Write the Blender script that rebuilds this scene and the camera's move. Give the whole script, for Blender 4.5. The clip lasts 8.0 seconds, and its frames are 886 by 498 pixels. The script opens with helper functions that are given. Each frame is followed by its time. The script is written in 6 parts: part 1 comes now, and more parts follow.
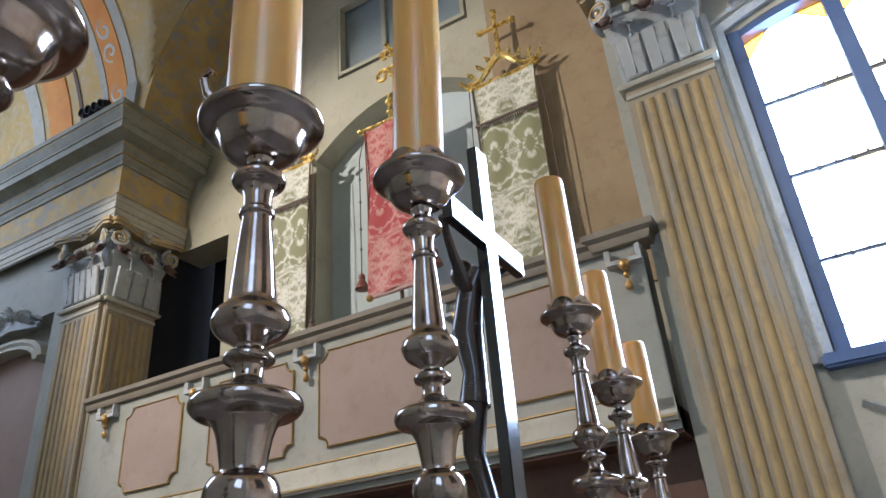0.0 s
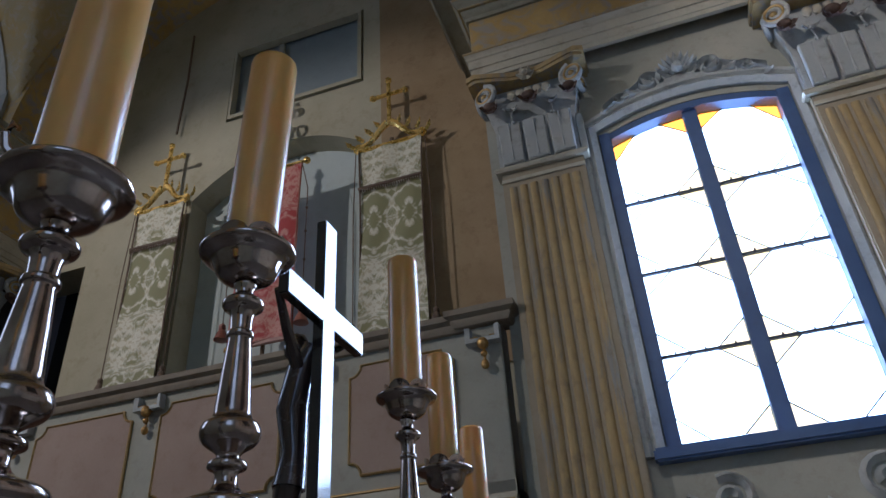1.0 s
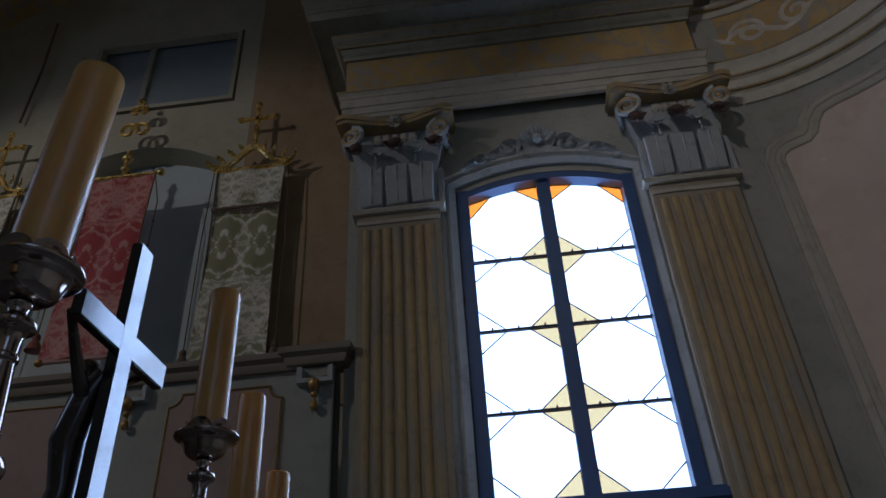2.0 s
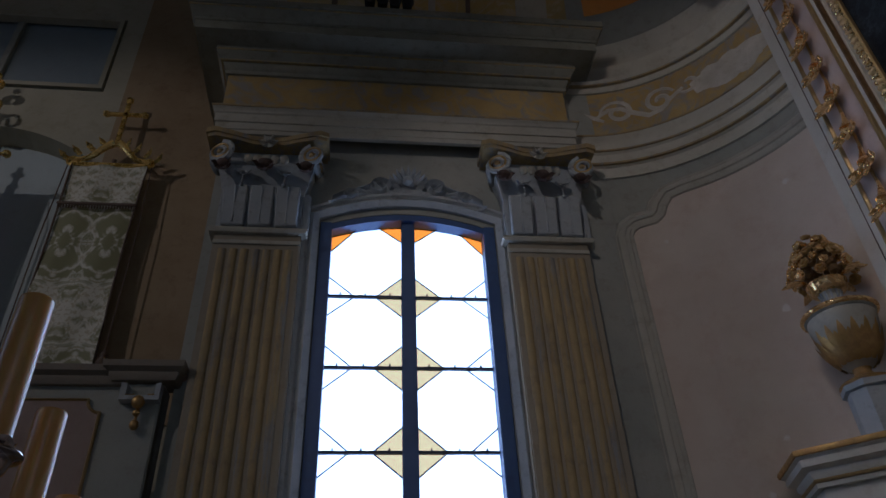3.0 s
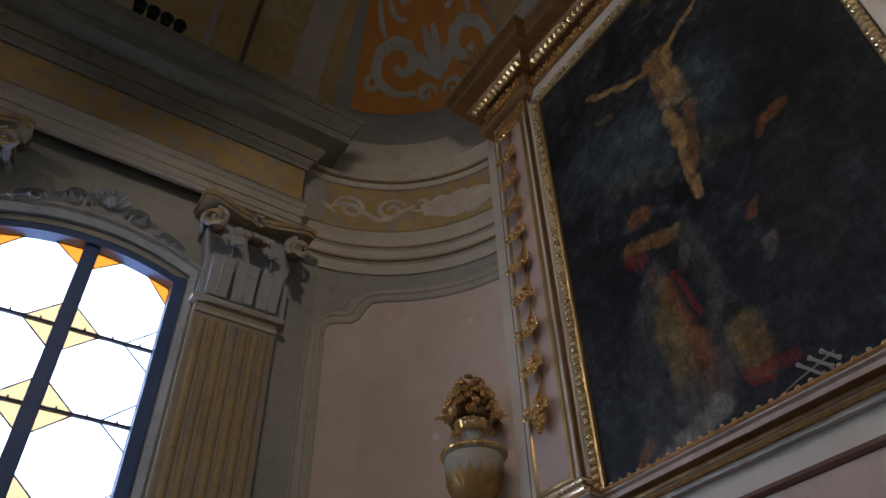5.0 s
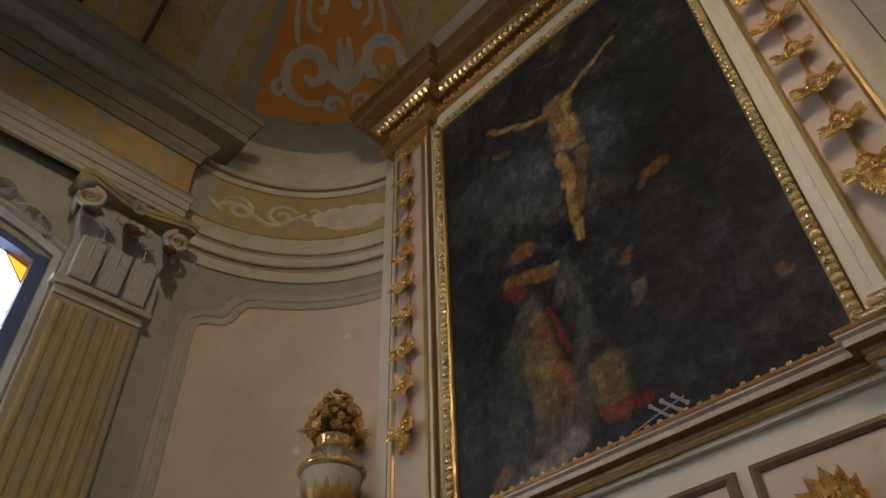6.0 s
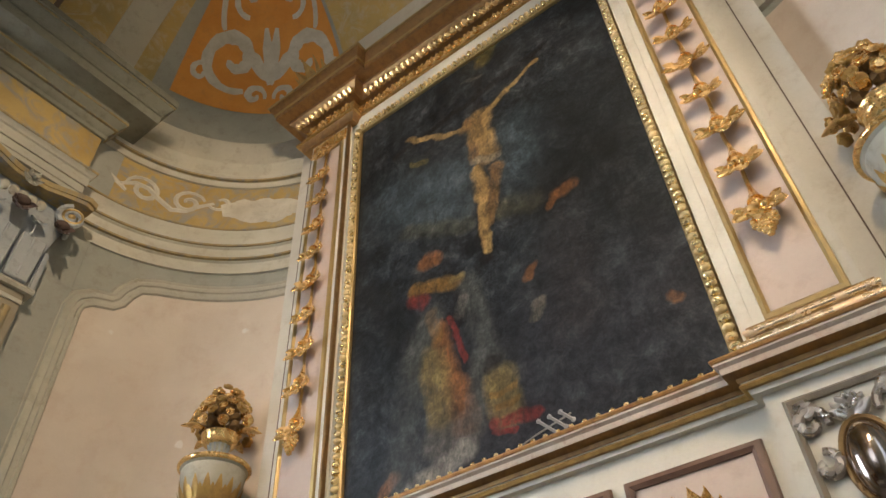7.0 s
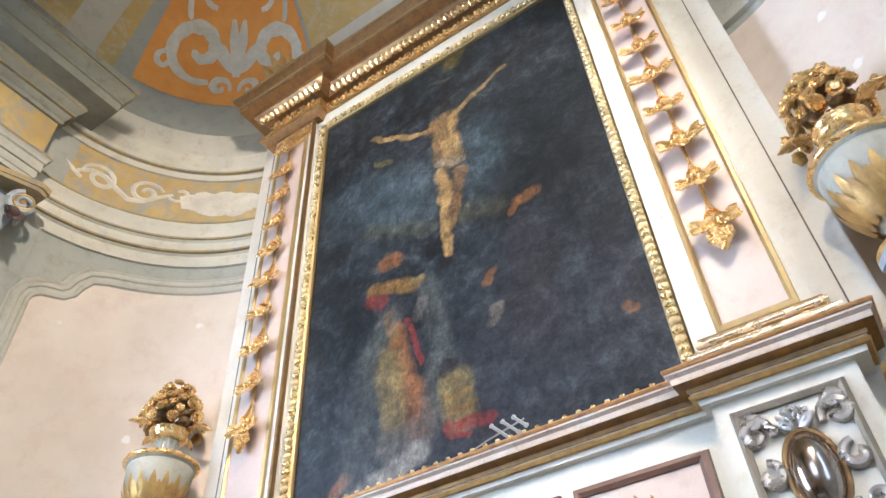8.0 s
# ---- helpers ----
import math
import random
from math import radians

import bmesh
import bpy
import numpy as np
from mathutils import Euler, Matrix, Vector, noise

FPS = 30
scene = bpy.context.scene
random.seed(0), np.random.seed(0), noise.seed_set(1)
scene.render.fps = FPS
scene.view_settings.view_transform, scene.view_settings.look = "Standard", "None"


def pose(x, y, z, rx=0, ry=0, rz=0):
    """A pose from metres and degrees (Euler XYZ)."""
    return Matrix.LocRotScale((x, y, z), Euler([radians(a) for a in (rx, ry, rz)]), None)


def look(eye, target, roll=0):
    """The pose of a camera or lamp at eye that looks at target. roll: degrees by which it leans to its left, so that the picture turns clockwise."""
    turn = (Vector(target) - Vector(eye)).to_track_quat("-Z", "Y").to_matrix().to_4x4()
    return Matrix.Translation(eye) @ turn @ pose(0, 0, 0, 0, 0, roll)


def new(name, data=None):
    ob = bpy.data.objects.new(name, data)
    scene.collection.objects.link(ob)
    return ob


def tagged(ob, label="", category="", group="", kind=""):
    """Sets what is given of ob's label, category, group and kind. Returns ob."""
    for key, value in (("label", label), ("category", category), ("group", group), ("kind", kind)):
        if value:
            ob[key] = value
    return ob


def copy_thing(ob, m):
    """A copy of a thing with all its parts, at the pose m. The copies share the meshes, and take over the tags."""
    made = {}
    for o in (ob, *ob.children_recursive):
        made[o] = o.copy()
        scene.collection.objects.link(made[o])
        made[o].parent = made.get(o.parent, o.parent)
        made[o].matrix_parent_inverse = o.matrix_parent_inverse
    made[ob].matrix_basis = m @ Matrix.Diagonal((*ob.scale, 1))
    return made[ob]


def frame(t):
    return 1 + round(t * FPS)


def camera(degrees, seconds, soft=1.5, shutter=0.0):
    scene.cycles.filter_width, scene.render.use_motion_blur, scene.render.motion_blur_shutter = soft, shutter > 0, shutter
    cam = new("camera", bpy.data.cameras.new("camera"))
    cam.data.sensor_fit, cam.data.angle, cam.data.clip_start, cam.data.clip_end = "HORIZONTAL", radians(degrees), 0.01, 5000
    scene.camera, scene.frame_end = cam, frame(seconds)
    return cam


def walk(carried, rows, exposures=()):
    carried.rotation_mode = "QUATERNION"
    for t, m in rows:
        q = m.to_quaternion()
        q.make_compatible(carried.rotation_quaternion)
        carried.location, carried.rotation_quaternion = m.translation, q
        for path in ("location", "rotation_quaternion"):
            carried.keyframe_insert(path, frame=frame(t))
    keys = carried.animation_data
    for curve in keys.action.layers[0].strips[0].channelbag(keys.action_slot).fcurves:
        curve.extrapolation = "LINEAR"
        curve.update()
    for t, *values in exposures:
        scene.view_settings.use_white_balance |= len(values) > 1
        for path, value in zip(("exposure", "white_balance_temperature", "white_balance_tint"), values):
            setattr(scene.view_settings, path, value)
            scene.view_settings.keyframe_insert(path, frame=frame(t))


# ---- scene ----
cam = camera(62.6, 8.0)
PATH = [
    (0, (-0.089, 0.025, 1.556), (-0.923, 1.581, 2.496), -4.7),
    (0.5, (-0.044, 0.037, 1.578), (-0.735, 1.626, 2.576), -4.5),
    (1, (0.022, 0.048, 1.598), (-0.487, 1.668, 2.655), -3.8),
    (1.5, (0.081, 0.058, 1.609), (-0.239, 1.702, 2.703), -3.5),
    (3, (0.229, 0.032, 1.634), (0.442, 1.629, 2.819), -2.8),
    (3.5, (0.302, 0.003, 1.657), (0.674, 1.552, 2.866), -1.7),
    (4, (0.355, -0.008, 1.678), (0.903, 1.456, 2.926), -1.4),
    (4.5, (0.384, -0.014, 1.689), (1.089, 1.347, 2.974), -1.7),
    (5, (0.421, -0.044, 1.713), (1.27, 1.2, 3.029), -1.7),
    (6.5, (0.486, -0.037, 1.663), (1.612, 0.885, 3.034), -2.8),
    (7, (0.507, -0.052, 1.664), (1.699, 0.783, 3.036), -3.3),
    (7.5, (0.525, -0.064, 1.673), (1.749, 0.722, 3.046), -3.6),
    (8, (0.519, -0.06, 1.671), (1.767, 0.691, 3.042), -3.8),
]
walk(cam, [(t, look(eye, target, roll)) for t, eye, target, roll in PATH],
     exposures=[(0.0, 0.85, 4900, 12), (0.5, 0.25, 4850, 13), (1.0, -0.65, 4700, 14), (1.5, -1.6, 4650, 15), (3.0, -2.4, 4650, 19), (4.5, -2.2, 4850, 20), (5.0, -1.85, 5300, 19),
                (6.5, -0.8, 6600, 11), (7.0, 0.0, 6000, 10), (7.5, 0.6, 5400, 10), (8.0, 1.0, 4950, 10)])

# ---- light ----
SKY = bpy.data.worlds.new("sky")
scene.world = SKY
SKY.use_nodes = True
_n = SKY.node_tree.nodes
_sky = _n.new("ShaderNodeTexSky")
_sky.sky_type, _sky.sun_disc = "NISHITA", False
_sky.sun_elevation, _sky.sun_rotation = radians(38), radians(20)
_bg = _n["Background"]
_bg.inputs["Strength"].default_value = 0.12
SKY.node_tree.links.new(_sky.outputs[0], _bg.inputs["Color"])


def area_lamp(name, eye, target, w, h, watts, color):
    lamp = bpy.data.lights.new(name, "AREA")
    lamp.shape, lamp.size, lamp.size_y, lamp.energy, lamp.color = "RECTANGLE", w, h, watts, color
    ob = new(name, lamp)
    ob.matrix_world = look(eye, target)
    return ob


def spot_lamp(name, eye, target, cone, watts, color, radius=0.05):
    lamp = bpy.data.lights.new(name, "SPOT")
    lamp.spot_size, lamp.spot_blend, lamp.energy, lamp.color, lamp.shadow_soft_size = radians(cone), 0.5, watts, color, radius
    ob = new(name, lamp)
    ob.matrix_world = look(eye, target)
    return ob


COOL, WARM = (0.86, 0.93, 1.0), (1.0, 0.76, 0.50)
# daylight of the tall north window, and of an assumed, unseen twin to the south
area_lamp("daylight_north", (0.52, 3.93, 3.72), (0.52, 0.0, 3.72), 1.0, 2.0, 62, COOL)
area_lamp("daylight_south", (0.52, -1.22, 3.72), (0.52, 4.0, 3.72), 1.0, 2.0, 9, COOL)
# added soft fill from the west, where the wall has no opening
area_lamp("fill_nave", (-9.4, 1.3, 6.9), (0.0, 1.8, 3.4), 3.0, 3.0, 82, (0.95, 0.96, 1.0))
# warm floodlights high on the south side, which throw the shadows of the banners and the cornice
spot_lamp("flood_gallery", (-5.95, -0.88, 6.75), (-3.0, 4.4, 4.1), 62, 860, WARM)
spot_lamp("flood_choir", (-0.75, -0.95, 6.4), (2.4, 2.6, 3.9), 70, 600, WARM)
spot_lamp("flood_altar", (-1.6, -0.9, 6.6), (2.9, 0.9, 3.6), 50, 330, WARM)
# unseen upward fill, added beside the choir flood to brighten the vault
spot_lamp("fill_vault", (-0.75, -0.90, 6.5), (2.9, 3.0, 7.9), 44, 95, WARM)


# ---- materials ----
class Nodes:
    def __init__(self, name):
        self.m = bpy.data.materials.new(name)
        self.m.use_nodes = True
        self.t = self.m.node_tree
        self.bsdf = self.t.nodes["Principled BSDF"]
        self.co = self.t.nodes.new("ShaderNodeTexCoord").outputs["Object"]

    def add(self, kind, ins=None, operation="", data_type="", blend_type="", rotation_type="", use_clamp=False):
        n = self.t.nodes.new(kind)
        if data_type:
            n.data_type = data_type
        if blend_type:
            n.blend_type = blend_type
        if operation:
            n.operation = operation
        if rotation_type:
            n.rotation_type = rotation_type
        if use_clamp:
            n.use_clamp = True
        for k, v in (ins or {}).items():
            self.put(n.inputs[k], v)
        return n

    def put(self, sock, v):
        if isinstance(v, bpy.types.NodeSocket):
            self.t.links.new(v, sock)
        else:
            sock.default_value = v

    def noise(self, scale, detail=4, rough=0.6, co=None, distortion=0.0):
        return self.add("ShaderNodeTexNoise", {"Vector": co or self.co, "Scale": scale, "Detail": detail, "Roughness": rough, "Distortion": distortion}).outputs["Fac"]

    def scaled(self, s, co=None, loc=(0, 0, 0), rot=(0, 0, 0)):
        return self.add("ShaderNodeMapping", {"Vector": co or self.co, "Scale": s, "Location": loc, "Rotation": rot}).outputs[0]

    def ramp(self, f, stops):
        n = self.add("ShaderNodeValToRGB", {"Fac": f})
        el = n.color_ramp.elements
        while len(el) < len(stops):
            el.new(0.5)
        for e, (p, c) in zip(el, stops):
            e.position, e.color = p, (*c, 1) if len(c) == 3 else c
        return n.outputs[0]

    def mix(self, f, a, b, blend="MIX"):
        n = self.add("ShaderNodeMix", data_type="RGBA", blend_type=blend)
        self.put(n.inputs[0], f)
        for s, v in ((n.inputs[6], a), (n.inputs[7], b)):
            self.put(s, v if isinstance(v, bpy.types.NodeSocket) else (*v, 1))
        return n.outputs[2]

    def math(self, op, a, b=0.0, clamp=False):
        n = self.add("ShaderNodeMath", operation=op, use_clamp=clamp)
        self.put(n.inputs[0], a), self.put(n.inputs[1], b)
        return n.outputs[0]

    def finish(self, color, rough=0.6, metal=0.0, bump=None, strength=0.2, dist=0.01, **more):
        b = self.bsdf
        self.put(b.inputs["Base Color"], color if isinstance(color, bpy.types.NodeSocket) else (*color, 1))
        self.put(b.inputs["Roughness"], rough)
        self.put(b.inputs["Metallic"], metal)
        for k, v in more.items():
            self.put(b.inputs[k.replace("_", " ")], v)
        if bump is not None:
            n = self.add("ShaderNodeBump", {"Height": bump, "Strength": strength, "Distance": dist})
            self.put(b.inputs["Normal"], n.outputs[0])
        return self.m


def plaster(name, c, c2, stain, rough=0.75, scale=2.0, bump=0.25):
    """Painted plaster: a broad drift of tone, blotchy stains, a fine grain."""
    n = Nodes(name)
    broad = n.ramp(n.noise(scale, 5), [(0.3, c), (0.72, c2)])
    spots = n.ramp(n.noise(scale * 4.3, 8, 0.72), [(0.52, (0, 0, 0)), (0.74, (1, 1, 1))])
    col = n.mix(n.math("MULTIPLY", spots, 0.55), broad, stain)
    fine = n.noise(55, 6, 0.7)
    col = n.mix(n.math("MULTIPLY", fine, 0.22), col, [k * 0.55 for k in c])
    return n.finish(col, n.math("ADD", n.math("MULTIPLY", fine, 0.25), rough - 0.12), 0, n.math("ADD", fine, n.math("MULTIPLY", spots, -0.6)), bump, 0.006)


def gilt(name, c=(0.86, 0.56, 0.16), worn=(0.30, 0.13, 0.05), rough=0.28):
    n = Nodes(name)
    w = n.ramp(n.noise(16, 7, 0.7), [(0.42, (0, 0, 0)), (0.68, (1, 1, 1))])
    col = n.mix(n.math("MULTIPLY", w, 0.6), c, worn)
    return n.finish(col, n.math("ADD", n.math("MULTIPLY", w, 0.3), rough), n.math("SUBTRACT", 0.95, n.math("MULTIPLY", w, 0.55)), n.noise(60, 4), 0.25, 0.004)


GREY = plaster("grey_green_paint", (0.33, 0.34, 0.29), (0.45, 0.44, 0.37), (0.24, 0.21, 0.15))
GREY2 = plaster("blue_grey_paint", (0.38, 0.41, 0.42), (0.53, 0.54, 0.52), (0.13, 0.105, 0.085), scale=3.0)
CORNICEPAINT = plaster("olive_grey_cornice_paint", (0.235, 0.23, 0.175), (0.355, 0.345, 0.265), (0.11, 0.09, 0.055), scale=3.0)
MOULD = plaster("moulding_paint", (0.44, 0.42, 0.34), (0.58, 0.55, 0.44), (0.26, 0.20, 0.12))
BROWNWALL = plaster("brown_plaster", (0.31, 0.225, 0.12), (0.43, 0.335, 0.20), (0.19, 0.12, 0.065), scale=1.6)
WALL = plaster("beige_plaster", (0.41, 0.385, 0.275), (0.52, 0.495, 0.37), (0.29, 0.235, 0.135), scale=1.5)
def pink_plaster():
    n = Nodes("pink_panel")
    broad = n.ramp(n.noise(1.4, 6), [(0.3, (0.60, 0.50, 0.40)), (0.72, (0.73, 0.64, 0.53))])
    dirt = n.ramp(n.noise(4.5, 9, 0.75), [(0.5, (0, 0, 0)), (0.75, (1, 1, 1))])
    col = n.mix(n.math("MULTIPLY", dirt, 0.5), broad, (0.52, 0.36, 0.25))
    cell = n.add("ShaderNodeTexVoronoi", {"Vector": n.co, "Scale": 2.6}).outputs["Distance"]
    ragged = n.math("ADD", cell, n.math("MULTIPLY", n.noise(30, 4), 0.10))
    chip = n.ramp(ragged, [(0.10, (1, 1, 1)), (0.125, (0, 0, 0))])
    col = n.mix(n.math("MULTIPLY", chip, 0.8), col, (0.80, 0.76, 0.70))
    fine = n.noise(55, 6, 0.7)
    return n.finish(col, 0.72, 0, n.math("SUBTRACT", fine, chip), 0.3, 0.006)


PINK = pink_plaster()
PINKPAR = plaster("dull_pink_panel", (0.34, 0.25, 0.20), (0.40, 0.31, 0.25), (0.27, 0.18, 0.13))
CREAM = plaster("cream_retable_paint", (0.64, 0.60, 0.50), (0.76, 0.72, 0.62), (0.50, 0.42, 0.30), rough=0.5)
ROSE = plaster("rose_retable_panel", (0.58, 0.46, 0.385), (0.66, 0.55, 0.47), (0.45, 0.33, 0.25), rough=0.5)
def streaked():
    """Ochre paint rubbed through to grey in upright streaks."""
    n = Nodes("ochre_flutes")
    f = n.noise(1.0, 6, 0.7, n.scaled((16, 16, 1.5)))
    a = n.ramp(f, [(0.36, (0.27, 0.265, 0.24)), (0.50, (0.38, 0.285, 0.125)), (0.68, (0.47, 0.355, 0.16))])
    g = n.ramp(n.noise(6, 8, 0.75), [(0.5, (0, 0, 0)), (0.72, (1, 1, 1))])
    col = n.mix(n.math("MULTIPLY", g, 0.7), a, (0.19, 0.145, 0.095))
    fine = n.noise(60, 6, 0.7)
    return n.finish(col, 0.7, 0, n.math("ADD", fine, f), 0.3, 0.006)


REED = streaked()
SHAFT = plaster("shaft_paint", (0.33, 0.28, 0.19), (0.42, 0.37, 0.27), (0.22, 0.16, 0.09), scale=1.6)
GOLD = gilt("gilding", (0.95, 0.66, 0.27), (0.40, 0.18, 0.06), 0.17)
WALNUTGILT = gilt("brown_glazed_gilding", (0.40, 0.24, 0.10), (0.17, 0.09, 0.045), 0.36)
BURNISHED = gilt("burnished_pale_gilding", (0.92, 0.78, 0.55), (0.66, 0.44, 0.24), 0.18)
CORNERPAINT = plaster("pale_corner_moulding", (0.55, 0.52, 0.41), (0.70, 0.66, 0.54), (0.34, 0.27, 0.16))
REDGILT = gilt("gilding_rubbed_to_red", (0.78, 0.46, 0.18), (0.24, 0.05, 0.045), 0.3)
BROWNGILT = gilt("dark_brown_gilding", (0.30, 0.19, 0.08), (0.14, 0.08, 0.045), 0.45)
RUBBEDRED = plaster("red_paint_rubbed_to_cream", (0.50, 0.38, 0.28), (0.66, 0.58, 0.48), (0.26, 0.07, 0.05), rough=0.5, scale=6)
STAFFPAINT = plaster("dull_white_paint", (0.30, 0.29, 0.27), (0.40, 0.39, 0.36), (0.2, 0.19, 0.17))
GOLDDULL = gilt("dull_gilding", (0.55, 0.36, 0.12), (0.25, 0.14, 0.06), 0.42)
OCHREGILT = gilt("worn_ochre_gilding", (0.50, 0.36, 0.15), (0.40, 0.30, 0.16), 0.4)
PALEGOLD = gilt("pale_gilding", (0.95, 0.78, 0.42), (0.45, 0.25, 0.08), 0.2)
RAILPAINT = plaster("rail_paint", (0.24, 0.20, 0.15), (0.32, 0.28, 0.21), (0.16, 0.11, 0.07))
SILVERLEAF = gilt("silver_leaf", (0.52, 0.47, 0.41), (0.30, 0.26, 0.23), 0.25)
GOLDBRIGHT = gilt("bright_gilding", (0.95, 0.72, 0.22), (0.7, 0.42, 0.10), 0.2)
DARKRED = plaster("red_bole", (0.24, 0.08, 0.06), (0.36, 0.15, 0.09), (0.12, 0.05, 0.04), rough=0.45)
UMBER = plaster("umber_paint", (0.13, 0.09, 0.06), (0.19, 0.14, 0.10), (0.08, 0.05, 0.04))
BLUEDOOR = plaster("pale_blue_door", (0.50, 0.57, 0.57), (0.60, 0.66, 0.65), (0.40, 0.44, 0.42), scale=1.2, bump=0.1)
# near-black for the light trap: the shade of the gap as colour
SHADEBLACK = plaster("shade_black", (0.02, 0.02, 0.022), (0.03, 0.028, 0.028), (0.015, 0.014, 0.014))


def vault_paint():
    n = Nodes("painted_vault")
    a = n.ramp(n.noise(0.9, 5), [(0.3, (0.36, 0.30, 0.13)), (0.5, (0.58, 0.40, 0.13)), (0.7, (0.44, 0.40, 0.25))])
    b = n.ramp(n.noise(6, 7, 0.7, distortion=1.5), [(0.48, (0, 0, 0)), (0.62, (1, 1, 1))])
    return n.finish(n.mix(n.math("MULTIPLY", b, 0.5), a, (0.56, 0.52, 0.40)), 0.8, 0, n.noise(50), 0.2, 0.006)


def frieze_paint():
    n = Nodes("painted_frieze")
    a = n.ramp(n.noise(2.2, 5), [(0.35, (0.50, 0.34, 0.10)), (0.6, (0.64, 0.46, 0.16))])
    b = n.ramp(n.noise(5.5, 5, 0.6, distortion=1.6), [(0.46, (0, 0, 0)), (0.62, (1, 1, 1))])
    col = n.mix(n.math("MULTIPLY", b, 0.85), a, (0.36, 0.37, 0.35))
    col = n.mix(n.math("MULTIPLY", n.noise(3, 8, 0.75), 0.6), col, (0.22, 0.16, 0.08))
    return n.finish(col, 0.8, 0, n.noise(50), 0.2, 0.006)


VAULT, FRIEZE = vault_paint(), frieze_paint()
ORANGE = plaster("orange_fresco", (0.66, 0.25, 0.035), (0.80, 0.38, 0.075), (0.48, 0.24, 0.08), scale=2.5)
SCROLLPAINT = plaster("grey_scroll_paint", (0.54, 0.50, 0.40), (0.74, 0.70, 0.60), (0.40, 0.32, 0.2), scale=6)


def damask(name, ground, thread, dark):
    """Mirrored scrolling leaf pattern in two threads, with a weave."""
    n = Nodes(name)
    sep = n.add("ShaderNodeSeparateXYZ", {"Vector": n.co})
    fx = n.math("PINGPONG", sep.outputs[0], 0.155)
    fz = n.math("PINGPONG", sep.outputs[2], 0.62)
    v = n.add("ShaderNodeCombineXYZ", {"X": fx, "Y": 0.0, "Z": fz}).outputs[0]
    p = n.ramp(n.noise(6.0, 3, 0.6, v, 1.1), [(0.45, (0, 0, 0)), (0.54, (1, 1, 1))])
    q = n.ramp(n.noise(26, 2, 0.5, v, 1.2), [(0.52, (0, 0, 0)), (0.60, (1, 1, 1))])
    col = n.mix(p, ground, n.mix(n.math("MULTIPLY", q, 0.6), thread, dark))
    weave = n.noise(140, 2)
    return n.finish(col, 0.65, 0, n.math("ADD", p, weave), 0.25, 0.003)


DAMASK = damask("gold_white_damask", (0.27, 0.265, 0.13), (0.70, 0.68, 0.56), (0.42, 0.36, 0.18))
REDDAMASK = damask("red_damask", (0.36, 0.035, 0.035), (0.52, 0.26, 0.21), (0.42, 0.09, 0.07))


def silver():
    n = Nodes("silvered_metal")
    f = n.noise(9, 6, 0.7)
    return n.finish(n.ramp(f, [(0.3, (0.22, 0.175, 0.145)), (0.7, (0.50, 0.43, 0.375))]), n.ramp(n.noise(24, 5), [(0.3, (0.09,) * 3), (0.75, (0.24,) * 3)]), 1.0, n.noise(70, 3), 0.05, 0.003)


def wax():
    n = Nodes("candle_wax")
    f = n.noise(7, 4, 0.55, n.scaled((1, 1, 0.35)))
    col = n.ramp(f, [(0.3, (0.58, 0.30, 0.055)), (0.7, (0.74, 0.45, 0.12))])
    return n.finish(col, 0.38, 0, n.noise(40, 3), 0.08, 0.003, Subsurface_Weight=0.35, Subsurface_Radius=(0.03, 0.012, 0.004), Subsurface_Scale=0.4, Coat_Weight=0.5, Coat_Roughness=0.22)


SILVER, WAX = silver(), wax()
WICK = plaster("wick", (0.05, 0.04, 0.03), (0.08, 0.06, 0.05), (0.02, 0.02, 0.02))


def lacquer(name, c, rough=0.12):
    n = Nodes(name)
    f = n.noise(20, 5)
    return n.finish(n.mix(f, c, [k * 1.7 for k in c]), n.math("ADD", n.math("MULTIPLY", f, 0.12), rough), 0, n.noise(45, 3, 0.5, n.scaled((1, 1, 0.15))), 0.06, 0.003, Coat_Weight=0.6, Coat_Roughness=0.08)


EBONY = lacquer("black_lacquered_wood", (0.016, 0.013, 0.012))
BRONZE = lacquer("dark_bronze", (0.030, 0.020, 0.017), 0.2)
# blue frame paint, made stronger to hold the blue glare round the panes
FRAMEWOOD = plaster("glare_blue_window_frame", (0.05, 0.10, 0.26), (0.085, 0.145, 0.31), (0.05, 0.065, 0.12), rough=0.5)
DUSTYPANE = plaster("dusty_blue_grey_glass", (0.24, 0.29, 0.32), (0.33, 0.38, 0.40), (0.20, 0.22, 0.22), rough=0.5, scale=1.2, bump=0.1)
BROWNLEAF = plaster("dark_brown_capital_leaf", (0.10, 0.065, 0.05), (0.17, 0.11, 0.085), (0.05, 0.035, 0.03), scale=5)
LEAD = plaster("lead_came", (0.06, 0.065, 0.08), (0.09, 0.095, 0.11), (0.04, 0.04, 0.05))
WOOD = plaster("dark_red_brown_wood", (0.13, 0.07, 0.045), (0.19, 0.105, 0.065), (0.08, 0.04, 0.03), rough=0.5)
BLACKLAMP = plaster("black_lamp_housing", (0.018, 0.018, 0.02), (0.028, 0.028, 0.03), (0.04, 0.036, 0.03), rough=0.7)
STONE = plaster("stone_floor", (0.24, 0.21, 0.18), (0.32, 0.28, 0.24), (0.16, 0.14, 0.12), rough=0.45)


